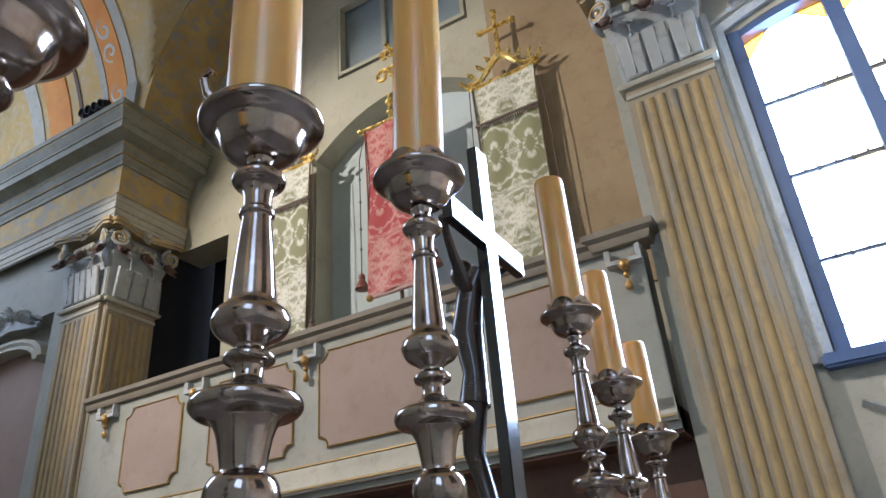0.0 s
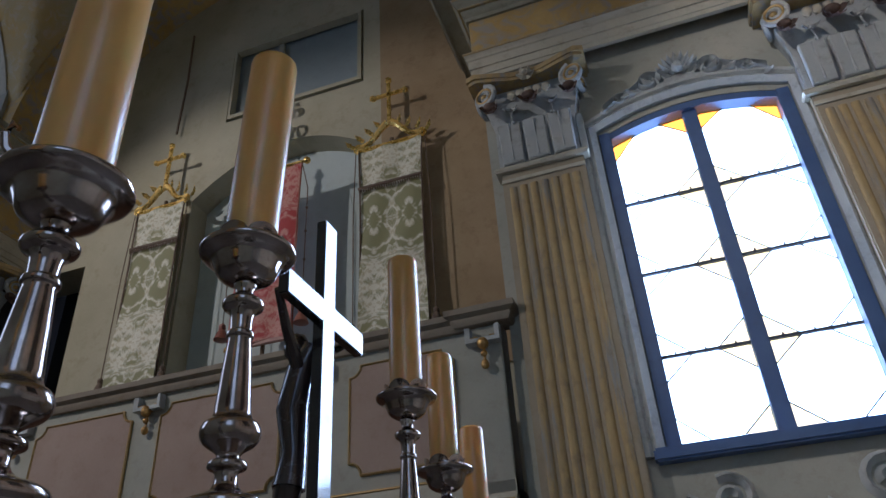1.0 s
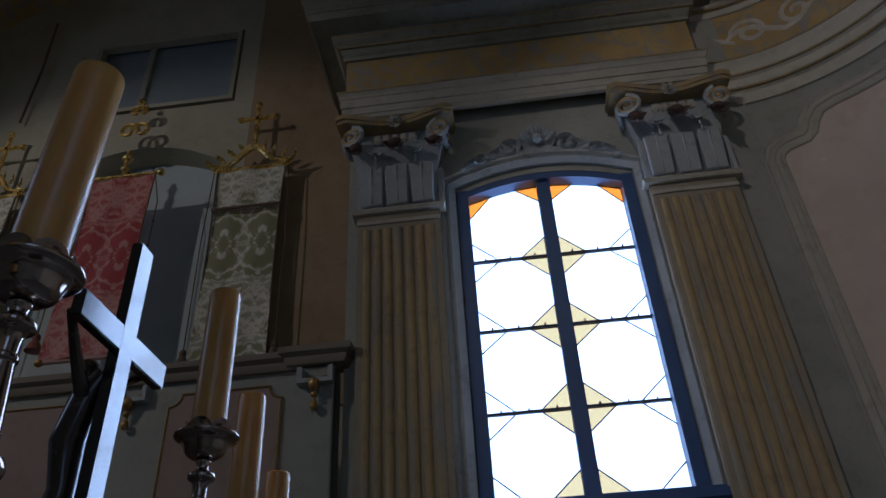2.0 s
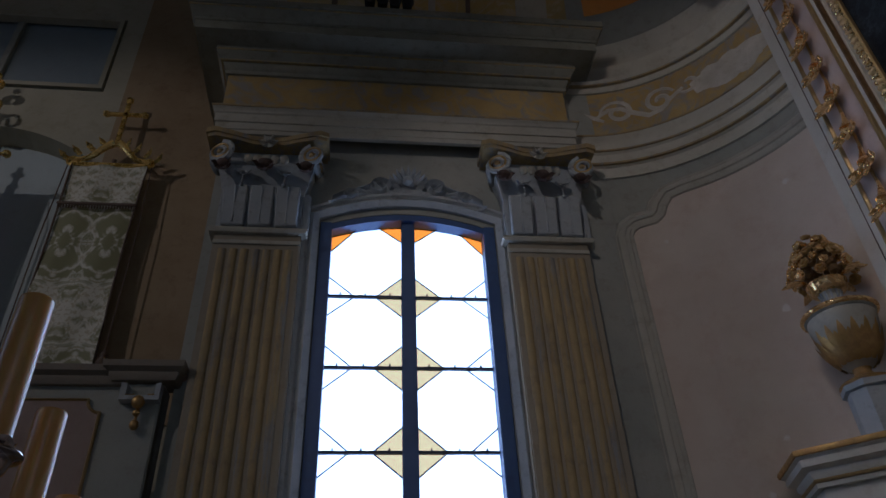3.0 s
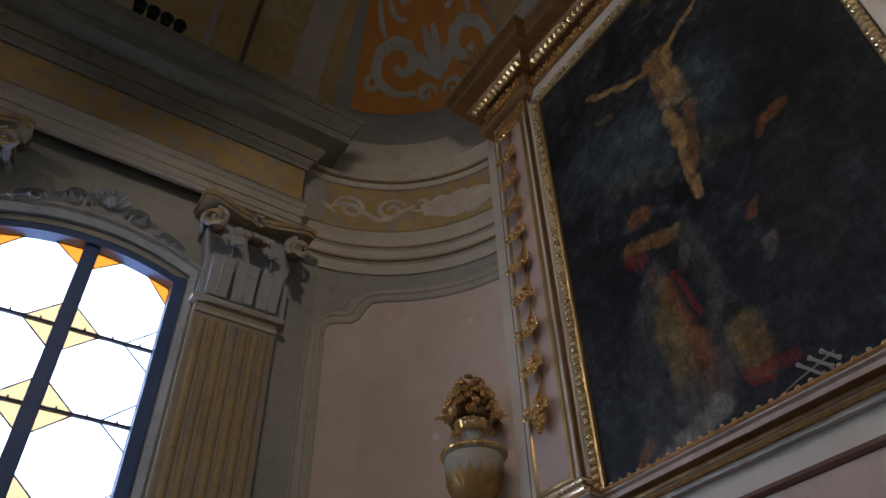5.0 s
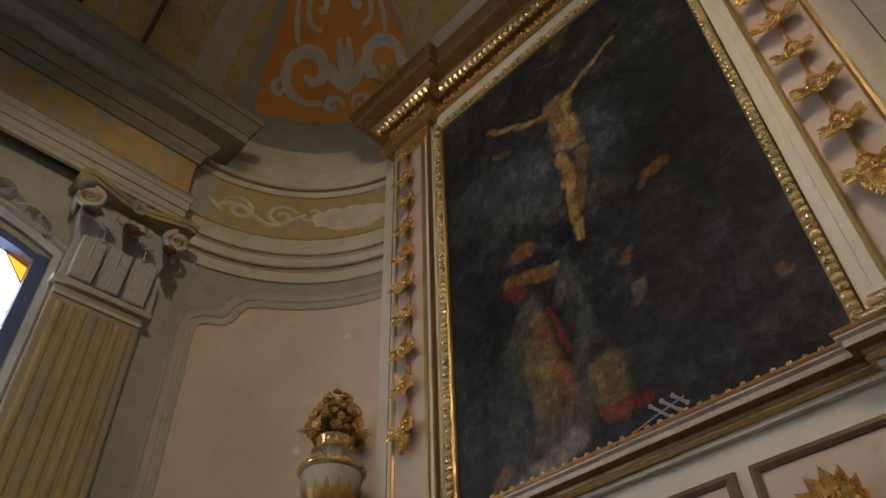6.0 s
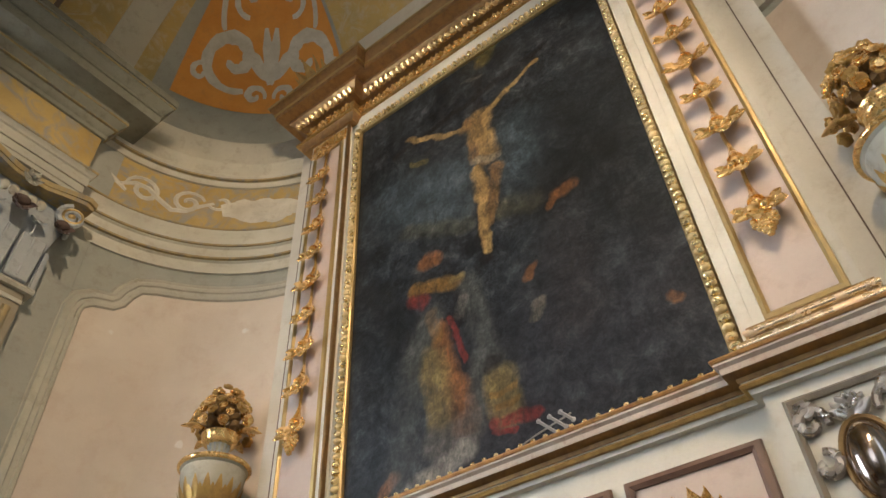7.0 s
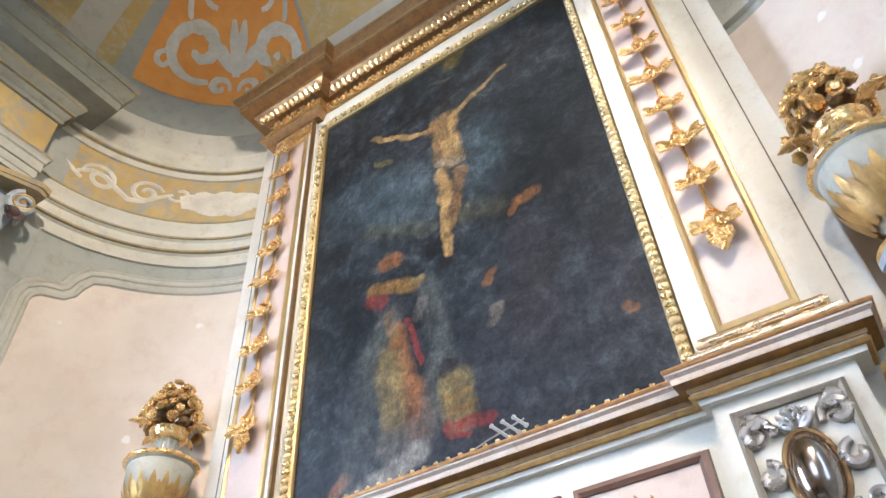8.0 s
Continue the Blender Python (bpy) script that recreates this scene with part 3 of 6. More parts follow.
# ---- pilasters ----
def capital_parts(parent, w):
    """A composite capital, w wide, facing -y, its foot at z 0, 0.80 high."""
    h = w / 2
    part("astragal", sweep([(0, 0), (0.03, 0.0), (0.04, 0.02), (0.03, 0.04), (0, 0.04)], [(h, 0.12), (h, 0), (-h, 0), (-h, 0.12)], plan), MOULD, parent)
    bm = sweep([(-0.05, 0.03), (-0.01, 0.03), (-0.01, 0.30), (0.02, 0.45), (0.05, 0.56), (-0.05, 0.57)], [(h, 0.12), (h, 0), (-h, 0), (-h, 0.12)], plan)
    part("bell", bm, GREY2, parent)
    # broad upright slabs round the bell, flaring out at the top
    for x in (-0.31, 0.0, 0.31):
        bm = prism([(x * w - w * 0.135, 0.05), (x * w + w * 0.135, 0.05), (x * w + w * 0.145, 0.36), (x * w - w * 0.145, 0.36)], 0.0, 0.04, lambda u, v, d: Vector((u, 0.0 - d - 0.25 * max(0.0, v - 0.2), v)))
        bmesh.ops.bevel(bm, geom=bm.edges[:], offset=0.010, segments=1, affect="EDGES")
        part("slab", bm, GREY2, parent)
        bm = tube([(x * w, -0.045, 0.07), (x * w, -0.05, 0.19), (x * w, -0.085, 0.34)], 0.008, 6)
        part("fillet", bm, GREY2, parent)
    for s in (-1, 1):
        bm = boxes((s * h - 0.005, s * h + 0.04, 0.0, 0.1, 0.05, 0.36), bevel=0.01)
        part("slab", bm, GREY2, parent)
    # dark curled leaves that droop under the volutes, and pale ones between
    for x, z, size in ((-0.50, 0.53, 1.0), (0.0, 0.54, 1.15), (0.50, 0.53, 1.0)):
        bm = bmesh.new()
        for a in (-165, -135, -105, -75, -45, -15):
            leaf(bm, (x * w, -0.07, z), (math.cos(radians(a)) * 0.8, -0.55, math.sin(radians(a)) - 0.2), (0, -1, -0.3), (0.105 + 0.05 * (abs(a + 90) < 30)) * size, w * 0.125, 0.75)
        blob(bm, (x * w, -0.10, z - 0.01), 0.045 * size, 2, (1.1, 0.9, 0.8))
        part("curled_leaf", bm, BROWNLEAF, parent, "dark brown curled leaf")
    for x in (-0.25, 0.25):
        bm = bmesh.new()
        for a in (-140, -90, -40):
            leaf(bm, (x * w, -0.05, 0.50), (math.cos(radians(a)), -0.35, math.sin(radians(a))), (0, -1, 0), 0.085, w * 0.10, 0.7)
        tube([(x * w, -0.075, 0.44), (x * w, -0.085, 0.37)], [0.009, 0.004], 6, bm)
        blob(bm, (x * w, -0.085, 0.355), 0.014, 1, (1, 1, 1.4))
        part("capital_leaf", bm, GREY2, parent)
    # egg band between the volutes
    bm = bmesh.new()
    for k in range(5):
        blob(bm, ((k - 2) * w * 0.11, -0.07, 0.60), 0.034, 1, (1, 0.9, 1.3))
    part("egg_band", bm, MOULD, parent)
    # volutes: a spiral bar on a disc, at both corners, turned out a little
    for s in (-1, 1):
        for ang in (-0.35, 1.25):
            bm = bmesh.new()
            c = Vector((s * (h + 0.035), -0.09, 0.63)) if ang < 0 else Vector((s * (h + 0.075), 0.01, 0.63))
            ux = Vector((math.cos(ang), -math.sin(ang) * -1, 0)) * s
            pts = [c + ux * (r * math.cos(a)) + Vector((0, 0, r * math.sin(a))) for r, a in ((0.092 - 0.078 * i / 26, radians(100) + radians(640) * i / 26) for i in range(27))]
            tube(pts, [0.024 - 0.011 * i / 26 for i in range(27)], 6, bm)
            part("volute", bm, GREY2, parent)
            bm = bmesh.new()
            blob(bm, c, 0.026, 2)
            tube([c + ux * (0.058 * math.cos(a)) + Vector((0, 0, 0.058 * math.sin(a))) + Vector((0, -0.016, 0)) for a in [k * math.pi / 10 for k in range(21)]], 0.009, 6, bm)
            part("volute_eye", bm, OCHREGILT, parent, "gilt volute eye")
    # abacus, hollowed in the middle, with a rosette
    top = [(h + 0.13, 0.1), (h + 0.13, -0.13), (h + 0.07, -0.15)] + [(w * x, -0.15 + 0.085 * math.cos(x * math.pi / 1.1)) for x in (0.4, 0.2, 0, -0.2, -0.4)] + [(-h - 0.07, -0.15), (-h - 0.13, -0.13), (-h - 0.13, 0.1)]
    bm = prism(top, 0.735, 0.765, plan)
    prism([(x * 1.03, y * 1.1 if y < 0 else y) for x, y in top], 0.765, 0.805, plan, bm)
    part("abacus", bm, REED, parent, "ochre-edged hollow abacus")
    bm = bmesh.new()
    for k in range(6):
        a = k * math.pi / 3
        leaf(bm, (0, -0.08, 0.745), (math.cos(a), -0.1, math.sin(a)), (0, -1, 0), 0.075, 0.05, 0.4)
    blob(bm, (0, -0.12, 0.745), 0.025)
    part("rosette", bm, MOULD, parent)


def pilaster(x, y, w, rz=0, label="grey pilaster with ochre flutes and a carved composite capital"):
    p = thing("pilaster", label, "pilaster", "pilasters of the choir", at=(x, y, 0), rz=rz)
    h = w / 2
    part("shaft", boxes((-h, h, 0.0, 0.12, 0.35, 4.56), bevel=0.008), SHAFT, p)
    part("plinth", boxes((-h - 0.06, h + 0.06, -0.05, 0.12, 0.0, 0.35), bevel=0.01), MOULD, p)
    n = 7
    step = w * 0.88 / n
    for i in range(n):
        cx = -w * 0.44 + step * (i + 0.5)
        prof = [(cx + step * 0.40 * math.cos(radians(a)), 0.004 - 0.017 * math.sin(radians(a))) for a in range(0, 181, 30)]
        bm = prism(prof, 0.5, 4.42, plan)
        part("reed", bm, REED, p, "ochre painted reed" if i == 0 else "")
    part("listel", boxes((-h, h, -0.012, 0.0, 4.46, 4.49), bevel=0.003), MOULD, p)
    cap = part("capital", boxes((-h * 0.95, h * 0.95, 0.02, 0.12, 4.53, 5.44)), GREY2, p, "carved grey capital with volutes and leaves")
    holder_z = 4.54
    before = set(scene.objects)
    capital_parts(cap, w)
    for o in set(scene.objects) - before:
        o.location.z = holder_z
    return p


pil = pilaster(-0.46, 3.855, 0.55)
copy_thing(pil, pose(1.455, 3.855, 0))
copy_thing(pil, pose(-6.05, 3.855, 0))
copy_thing(pil, pose(-5.735, 4.17, 0, 0, 0, 90))


# ---- the tall window ----
W1 = tagged(new("window_1"), "tall arched window of leaded glass in a blue-grey frame", "window", kind="structure")
GY = 4.04
sash = facing_south(GY)
rim = [(-0.07, 2.60), (1.11, 2.60)] + [(1.11 - 0.0983 * k, arch_top(1.11 - 0.0983 * k, 0.05)) for k in range(13)]
part("window_frame", sweep([(0.0, -0.03), (0.0, 0.05), (0.055, 0.05), (0.07, 0.03), (0.07, -0.03)], rim, sash, True), FRAMEWOOD, W1)
for x0, x1 in ((-0.076, 0.004), (1.036, 1.116)):
    part("stile", boxes((x0, x1, 3.944, 4.06, 2.63, 4.74), bevel=0.006), FRAMEWOOD, W1)
head = [(-0.076 + 0.0993 * k, arch_top(-0.076 + 0.0993 * k, 0.055)) for k in range(13)]
part("head_rail", prism(head + [(x, z - 0.105) for x, z in reversed(head)], 0.0, 0.10, facing_south(4.055)), FRAMEWOOD, W1, smooth=False)
part("mullion", boxes((0.475, 0.565, 3.985, 4.07, 2.64, 4.83), bevel=0.008), FRAMEWOOD, W1, "blue-grey wooden mullion")
part("window_sill", boxes((-0.14, 1.18, 3.86, 4.06, 2.56, 2.63), bevel=0.012), FRAMEWOOD, W1)
BARS = [3.16, 3.69, 4.20]
for x0, x1 in ((0.0, 0.48), (0.56, 1.04)):
    for z in BARS:
        part("glazing_bar", boxes((x0, x1, 4.025, 4.05, z - 0.008, z + 0.008)), LEAD, W1)
        bm = bmesh.new()
        for k in range(3):
            xx = x0 + (x1 - x0) * (k + 0.5) / 3
            tube([(xx, 4.02, z - 0.014), (xx, 4.015, z + 0.016)], 0.006, 6, bm)
        part("saddle_tie", bm, LEAD, W1)


def pane(poly, mat):
    bm = prism(poly, 0.0, 0.004, sash)
    ob = part("pane", bm, mat, W1, smooth=False)
    ob.visible_shadow = False


def came(a, b, r=0.0045):
    part("came", tube([sash(*a, 0.002), sash(*b, 0.002)], r, 5), LEAD, W1)


rows_z = [2.66] + BARS + [4.80]
for x0, x1, inner in ((0.0, 0.475, 1), (0.565, 1.04, -1)):
    xm = (x0 + x1) / 2
    for k in range(4):
        z0, z1 = rows_z[k], rows_z[k + 1]
        q = 0.172
        top = k == 3
        lo, hi = 0.15, 0.145
        za, zb, zc, zd = [arch_top(v) - 0.035 if top else z1 for v in (x0, x0 + q, x1 - q, x1)]
        pts = [(x0 + q, z0), (x1 - q, z0), (x1, z0 + lo), (x1, zd - hi), (x1 - q, zc), (x0 + q, zb), (x0, za - hi), (x0, z0 + lo)]
        pane(pts, GLASS)
        for j in (1, 3, 5, 7):
            came(pts[j], pts[(j + 1) % 8])
        for tri, side, up in (([(x0, z0), pts[0], pts[7]], 1, 0), ([(x1, z0), pts[2], pts[1]], -1, 0), ([(x1, zd), pts[4], pts[3]], -1, 1), ([(x0, za), pts[6], pts[5]], 1, 1)):
            mullion_side = (side == -1) == (inner == 1)
            m = GLASSORANGE if (top and up) else GLASSOCHRE if mullion_side else GLASS
            pane(tri, m)
# moulded surround and carved cresting
surround = [(-0.10, 2.60)] + [(-0.10 + 0.10333 * k, arch_top(-0.10 + 0.10333 * k, 0.07)) for k in range(13)] + [(1.14, 2.60)]
part("surround", sweep([(-0.02, -0.02), (-0.02, 0.03), (0.02, 0.05), (0.045, 0.03), (0.06, 0.05), (0.085, 0.045), (0.095, -0.02)], surround, facing_south(3.95)), GREY2, W1, "moulded grey surround")


def cresting(parent, cx, z, plane, mat):
    """Carved scrolls and leaves that crown an arched opening."""
    for s in (-1, 1):
        for c in ([(cx + s * 0.06, z + 0.20)] + [(cx + s * (0.10 + 0.07 * i), z + 0.20 - 0.0047 * i * i + 0.02 * math.sin(i * 1.4)) for i in range(1, 7)],
                  [(cx + s * p, z + q) for p, q in scroll(0.20, 0.16, 0.085, 0.02, 190, -330)],
                  [(cx + s * p, z + q) for p, q in scroll(0.40, 0.07, 0.06, 0.015, 200, -280)],
                  [(cx + s * (0.30 + 0.045 * i), z + 0.075 - 0.003 * i * i) for i in range(6)]):
            n = len(c)
            part("carved_scroll", ribbon(c, [0.055 - 0.03 * i / n for i in range(n)], plane, 0.0, 0.06), mat, parent)
        for k in range(5):
            bm = bmesh.new()
            r = plane(cx + s * (0.05 + 0.10 * k), z + 0.17 - 0.035 * k, 0.02)
            out = plane(0, 0, 1) - plane(0, 0, 0)
            leaf(bm, r, plane(s * 0.8, 0.6 - 0.25 * k, 0) - plane(0, 0, 0), out, 0.12, 0.075, 0.5)
            part("carved_leaf", bm, mat, parent)
    bm = bmesh.new()
    for k in range(7):
        a = radians(20 + 140 * k / 6)
        leaf(bm, plane(cx, z + 0.19, 0.03), plane(math.cos(a), math.sin(a), 0) - plane(0, 0, 0), plane(0, 0, 1) - plane(0, 0, 0), 0.14, 0.06, 0.6)
    blob(bm, plane(cx, z + 0.20, 0.06), 0.045)
    part("carved_palmette", bm, mat, parent)
    part("crest_ground", prism([(cx - 0.52, z - 0.02), (cx - 0.36, z + 0.10), (cx - 0.16, z + 0.22), (cx, z + 0.26), (cx + 0.16, z + 0.22), (cx + 0.36, z + 0.10), (cx + 0.52, z - 0.02), (cx, z + 0.06)], 0.0, 0.02, plane), mat, parent)


crest = thing("window_crest", "carved grey stucco scrolls above the window arch", "ornament", kind="structure")
cresting(crest, 0.52, 4.88, facing_south(3.945), GREY2)
apron = thing("window_apron", "stucco scrolls on the wall below the window sill", "ornament", kind="structure")
for s in (-1, 1):
    part("carved_scroll", ribbon([(0.52 + s * p, q) for p, q in scroll(0.34, 2.36, 0.11, 0.02, 60, 560)], [0.05] * 22, facing_south(3.945), 0.0, 0.05), GREY2, apron)
    part("carved_scroll", ribbon([(0.52 + s * (0.06 + 0.07 * i), 2.30 - 0.1 * math.sin(i * 0.6)) for i in range(8)], [0.045] * 8, facing_south(3.945), 0.0, 0.05), GREY2, apron)
structure("sky_backdrop", boxes((-3.0, 4.0, 6.5, 6.55, 0.5, 9.0)), OUTSIDE, "bright overcast sky outside the window", "sky")


# ---- the singers' gallery ----
gal = thing("gallery", "grey panelled singers' gallery with thin gilt lines", "balcony", kind="structure")
GP = 3.90
front = facing_south(GP)
part("parapet", boxes((-5.74, -0.86, GP, GP + 0.14, 2.42, 3.50)), GREY, gal)
part("gallery_floor", boxes((-5.74, -0.86, GP + 0.02, 4.71, 2.40, 2.55)), WOOD, gal, "red-brown wooden gallery floor")
rail = [(0.14, 3.485), (-0.03, 3.485), (-0.045, 3.51), (-0.045, 3.53), (-0.075, 3.55), (-0.08, 3.585), (0.16, 3.59)]
part("handrail", sweep([(-d, z) for d, z in rail], [(-1.05, GP), (-5.74, GP)], plan), RAILPAINT, gal, "moulded brown-grey handrail")
part("handrail", sweep([(-d + 0.035, z + 0.012) for d, z in rail], [(-0.86, GP + 0.1), (-0.86, GP), (-1.07, GP), (-1.07, GP + 0.1)], plan), RAILPAINT, gal)
part("pedestal", boxes((-1.06, -0.86, GP - 0.03, GP + 0.05, 2.5, 3.49), bevel=0.006), GREY, gal)
part("foot_moulding", sweep([(-0.02, 2.46), (0.04, 2.46), (0.05, 2.49), (0.03, 2.52), (0.03, 2.58), (0.02, 2.62), (-0.02, 2.63)], [(-0.86, GP), (-5.74, GP)], plan), MOULD, gal)
for z in (2.475, 2.625):
    part("gilt_line", boxes((-5.74, -0.87, GP - 0.054 if z < 2.5 else GP - 0.026, GP, z, z + 0.010)), OCHREGILT, gal, "thin gilt line")


def cut_panel(x0, x1, z0, z1, r=0.075):
    """A panel outline with hollow, eared corners."""
    out = []
    for cx, cz, a0 in ((x1, z0, 180), (x1, z1, 270), (x0, z1, 0), (x0, z0, 90)):
        out += [(cx + r * math.cos(radians(a0 - t)), cz + r * math.sin(radians(a0 - t))) for t in (0, 22, 45, 68, 90)]
    return out


for x0, x1 in ((-5.22, -4.58), (-4.26, -3.46), (-3.22, -2.32), (-1.84, -1.17)):
    ol = cut_panel(x0, x1, 2.73, 3.40)
    part("panel", prism(ol, 0.001, 0.012, front), PINKPAR, gal, "dull pink painted panel", smooth=False)
    part("panel_moulding", sweep([(-0.008, 0.0), (-0.008, 0.016), (0.0, 0.022), (0.007, 0.014), (0.009, 0.0)], ol, front, True), OCHREGILT, gal, "narrow gilt panel moulding")
for x in (-5.45, -4.42, -3.32, -2.08, -0.96):
    o = 0.03 if x > -1 else 0.0
    br = part("bracket", sweep([(0, 0), (0, 0.05), (0.03, 0.06), (0.03, 0)], [(x + 0.075, 3.47), (x + 0.075, 3.40), (x - 0.075, 3.40), (x - 0.075, 3.47)], facing_south(GP - o)), GREY2, gal, "carved bracket with a gilt drop")
    bm = bmesh.new()
    blob(bm, (x, GP - 0.05 - o, 3.36), 0.035, 2, (1, 1, 1.1))
    blob(bm, (x, GP - 0.04 - o, 3.30), 0.02, 2)
    blob(bm, (x, GP - 0.035 - o, 3.235), 0.024, 2, (1, 1, 1.3))
    tube([(x, GP - 0.03 - o, 3.40), (x, GP - 0.03 - o, 3.22)], 0.008, 6, bm)
    for s in (-1, 1):
        leaf(bm, (x, GP - 0.02 - o, 3.38), (s, 0, 0.35), (0, -1, 0), 0.09, 0.05, 0.4)
    part("gilt_drop", bm, GOLDDULL, br)
structure("wall_under_gallery", boxes((-5.74, -0.86, 4.15, 4.25, 0.0, 2.41)), WOOD, "red-brown wooden panelling under the gallery", "wall")


# ---- the altar with its candlesticks ----
altar = thing("altar", "long stone altar with a raised candle shelf", "altar", at=(-0.72, 1.5, 0))
part("table", boxes((-0.65, 0.30, -1.45, 1.45, 0.0, 1.0), bevel=0.02), STONE, altar)
part("candle_shelf", boxes((-0.16, 0.16, -1.40, 1.40, 1.0, 1.30), bevel=0.012), CREAM, altar, "cream candle shelf")

STICK = [(0.11, 0.0), (0.115, 0.03), (0.09, 0.06), (0.05, 0.10), (0.035, 0.16), (0.05, 0.22), (0.056, 0.26), (0.04, 0.32), (0.022, 0.35), (0.018, 0.376),
         (0.024, 0.388), (0.037, 0.397), (0.043, 0.412), (0.042, 0.428), (0.036, 0.440), (0.027, 0.447), (0.028, 0.462), (0.033, 0.488), (0.040, 0.504), (0.045, 0.508), (0.058, 0.511), (0.065, 0.517), (0.067, 0.524),
         (0.064, 0.532), (0.052, 0.538), (0.036, 0.543), (0.025, 0.550), (0.0185, 0.560), (0.018, 0.572), (0.022, 0.577), (0.030, 0.580), (0.0315, 0.585), (0.029, 0.590), (0.020, 0.594), (0.019, 0.600),
         (0.028, 0.608), (0.041, 0.616), (0.048, 0.626), (0.049, 0.636), (0.045, 0.646), (0.036, 0.653), (0.031, 0.662), (0.029, 0.68), (0.025, 0.73), (0.021, 0.775), (0.020, 0.787), (0.0235, 0.791), (0.0235, 0.798),
         (0.0195, 0.802), (0.020, 0.825), (0.025, 0.836), (0.034, 0.842), (0.037, 0.849), (0.034, 0.856), (0.022, 0.861), (0.017, 0.868), (0.0165, 0.876), (0.020, 0.884), (0.020, 0.888)]
PAN = [(0.018, 0.884), (0.034, 0.888), (0.052, 0.900), (0.060, 0.918), (0.066, 0.930), (0.080, 0.937), (0.088, 0.943), (0.089, 0.950), (0.084, 0.953), (0.070, 0.948), (0.03, 0.945)]


def crown(z0, lobes, seg=72):
    """The upright cup round the candle foot, its rim cut into rounded lobes; lobes: which of the six stand."""
    bm = bmesh.new()
    rings = []
    for r, f in ((0.064, 0.0), (0.066, 0.15), (0.060, 0.35), (0.060, 0.7), (0.064, 1.0), (0.061, 1.0), (0.057, 0.6), (0.057, 0.0)):
        ring = []
        for i in range(seg):
            a = 2 * math.pi * i / seg
            k = int(i / seg * 6)
            top = 0.022 + (0.020 * abs(math.sin(3 * a)) ** 0.6 if k in lobes else 0.0)
            ring.append(bm.verts.new((r * math.cos(a), r * math.sin(a), z0 + f * top)))
        rings.append(ring)
    for a, b in zip(rings, rings[1:]):
        for i in range(seg):
            bm.faces.new((a[i], a[(i + 1) % seg], b[(i + 1) % seg], b[i]))
    return bm


def candlestick(x, y, height, candle, r, lobes, lean=(0.0, 0.0)):
    k = height / 0.95
    s = thing("candlestick", "turned silvered altar candlestick with a drip pan", "candlestick", "candlesticks on the altar", at=(x, y, 1.30))
    part("stem", lathe(smooth_profile([(q, z * k) for q, z in STICK]), 48), SILVER, s)
    up = 0.95 * (k - 1)
    part("drip_pan", lathe(smooth_profile([(q, z + up) for q, z in PAN], 3), 56), SILVER, s, "wide polished drip pan")
    part("candle_cup", crown(0.945 + up, lobes), SILVER, s, "scalloped silver candle cup")
    c = thing("candle", "thick honey-coloured wax altar candle", "candle", "candles on the altar", at=(x, y, 1.30 + height))
    c.matrix_world = pose(x, y, 1.30 + height, *lean)
    h = candle
    part("wax", lathe([(r * 0.96, 0.0), (r, 0.006), (r * 1.0, h * 0.5), (r * 0.985, h - 0.012), (r * 0.95, h - 0.003), (r * 0.88, h), (r * 0.6, h - 0.006), (0.004, h - 0.010)], 40, squash=lambda a, q, z: 1 + 0.008 * math.sin(3 * a + z * 9)), WAX, c)
    part("wick", tube([(0, 0, h - 0.012), (0.001, 0.001, h + 0.006)], 0.0025, 6), WICK, c)
    return s


ALL = (0, 1, 2, 3, 4, 5)
for x, y, pan, top, r, lobes in ((-0.70, 0.27, 2.12, 2.66, 0.054, ALL), (-0.70, 0.645, 2.228, 2.80, 0.054, (3,)), (-0.673, 1.04, 2.335, 2.797, 0.0495, ALL), (-0.71, 1.93, 2.355, 2.815, 0.048, ALL), (-0.705, 2.23, 2.215, 2.60, 0.046, ALL), (-0.69, 2.50, 2.095, 2.425, 0.044, ALL)):
    candlestick(x, y, pan - 1.30, top - pan, r, lobes, (3.0, 4.6) if y == 1.04 else (0.0, 0.0))

# a bent leaf left on the broken cup of the second candlestick
cup_leaf = bpy.data.objects["candlestick.001"]
bm = tube([(-0.02, -0.066, 0.93), (-0.028, -0.080, 0.945), (-0.030, -0.086, 0.965), (-0.026, -0.082, 0.985), (-0.018, -0.078, 0.975)], [0.008, 0.007, 0.006, 0.006, 0.004], 8)
part("bent_leaf", bm, SILVER, cup_leaf, "bent silver cup leaf")

cross = thing("crucifix", "black lacquered altar crucifix with a dark bronze figure", "crucifix", at=(-0.755, 1.50, 1.30))
part("upright", boxes((-0.014, 0.014, -0.032, 0.032, 0.10, 1.40), bevel=0.003), EBONY, cross)
part("crossbar", boxes((-0.0135, 0.0135, -0.20, 0.20, 1.10, 1.165), bevel=0.003), EBONY, cross)
part("foot", lathe([(0.11, 0.0), (0.11, 0.03), (0.07, 0.06), (0.05, 0.11), (0.03, 0.13)], 24), EBONY, cross)
bm = bmesh.new()
tube([(-0.03, 0, 1.06), (-0.06, 0.0, 1.00), (-0.075, 0, 0.90), (-0.07, 0.01, 0.80), (-0.075, 0.0, 0.72)], [0.020, 0.034, 0.040, 0.030, 0.038], 12, bm)
tube([(-0.075, 0.0, 0.74), (-0.095, 0.015, 0.62), (-0.06, 0.01, 0.50), (-0.035, 0.0, 0.44), (-0.05, 0, 0.41)], [0.034, 0.026, 0.019, 0.013, 0.012], 10, bm)
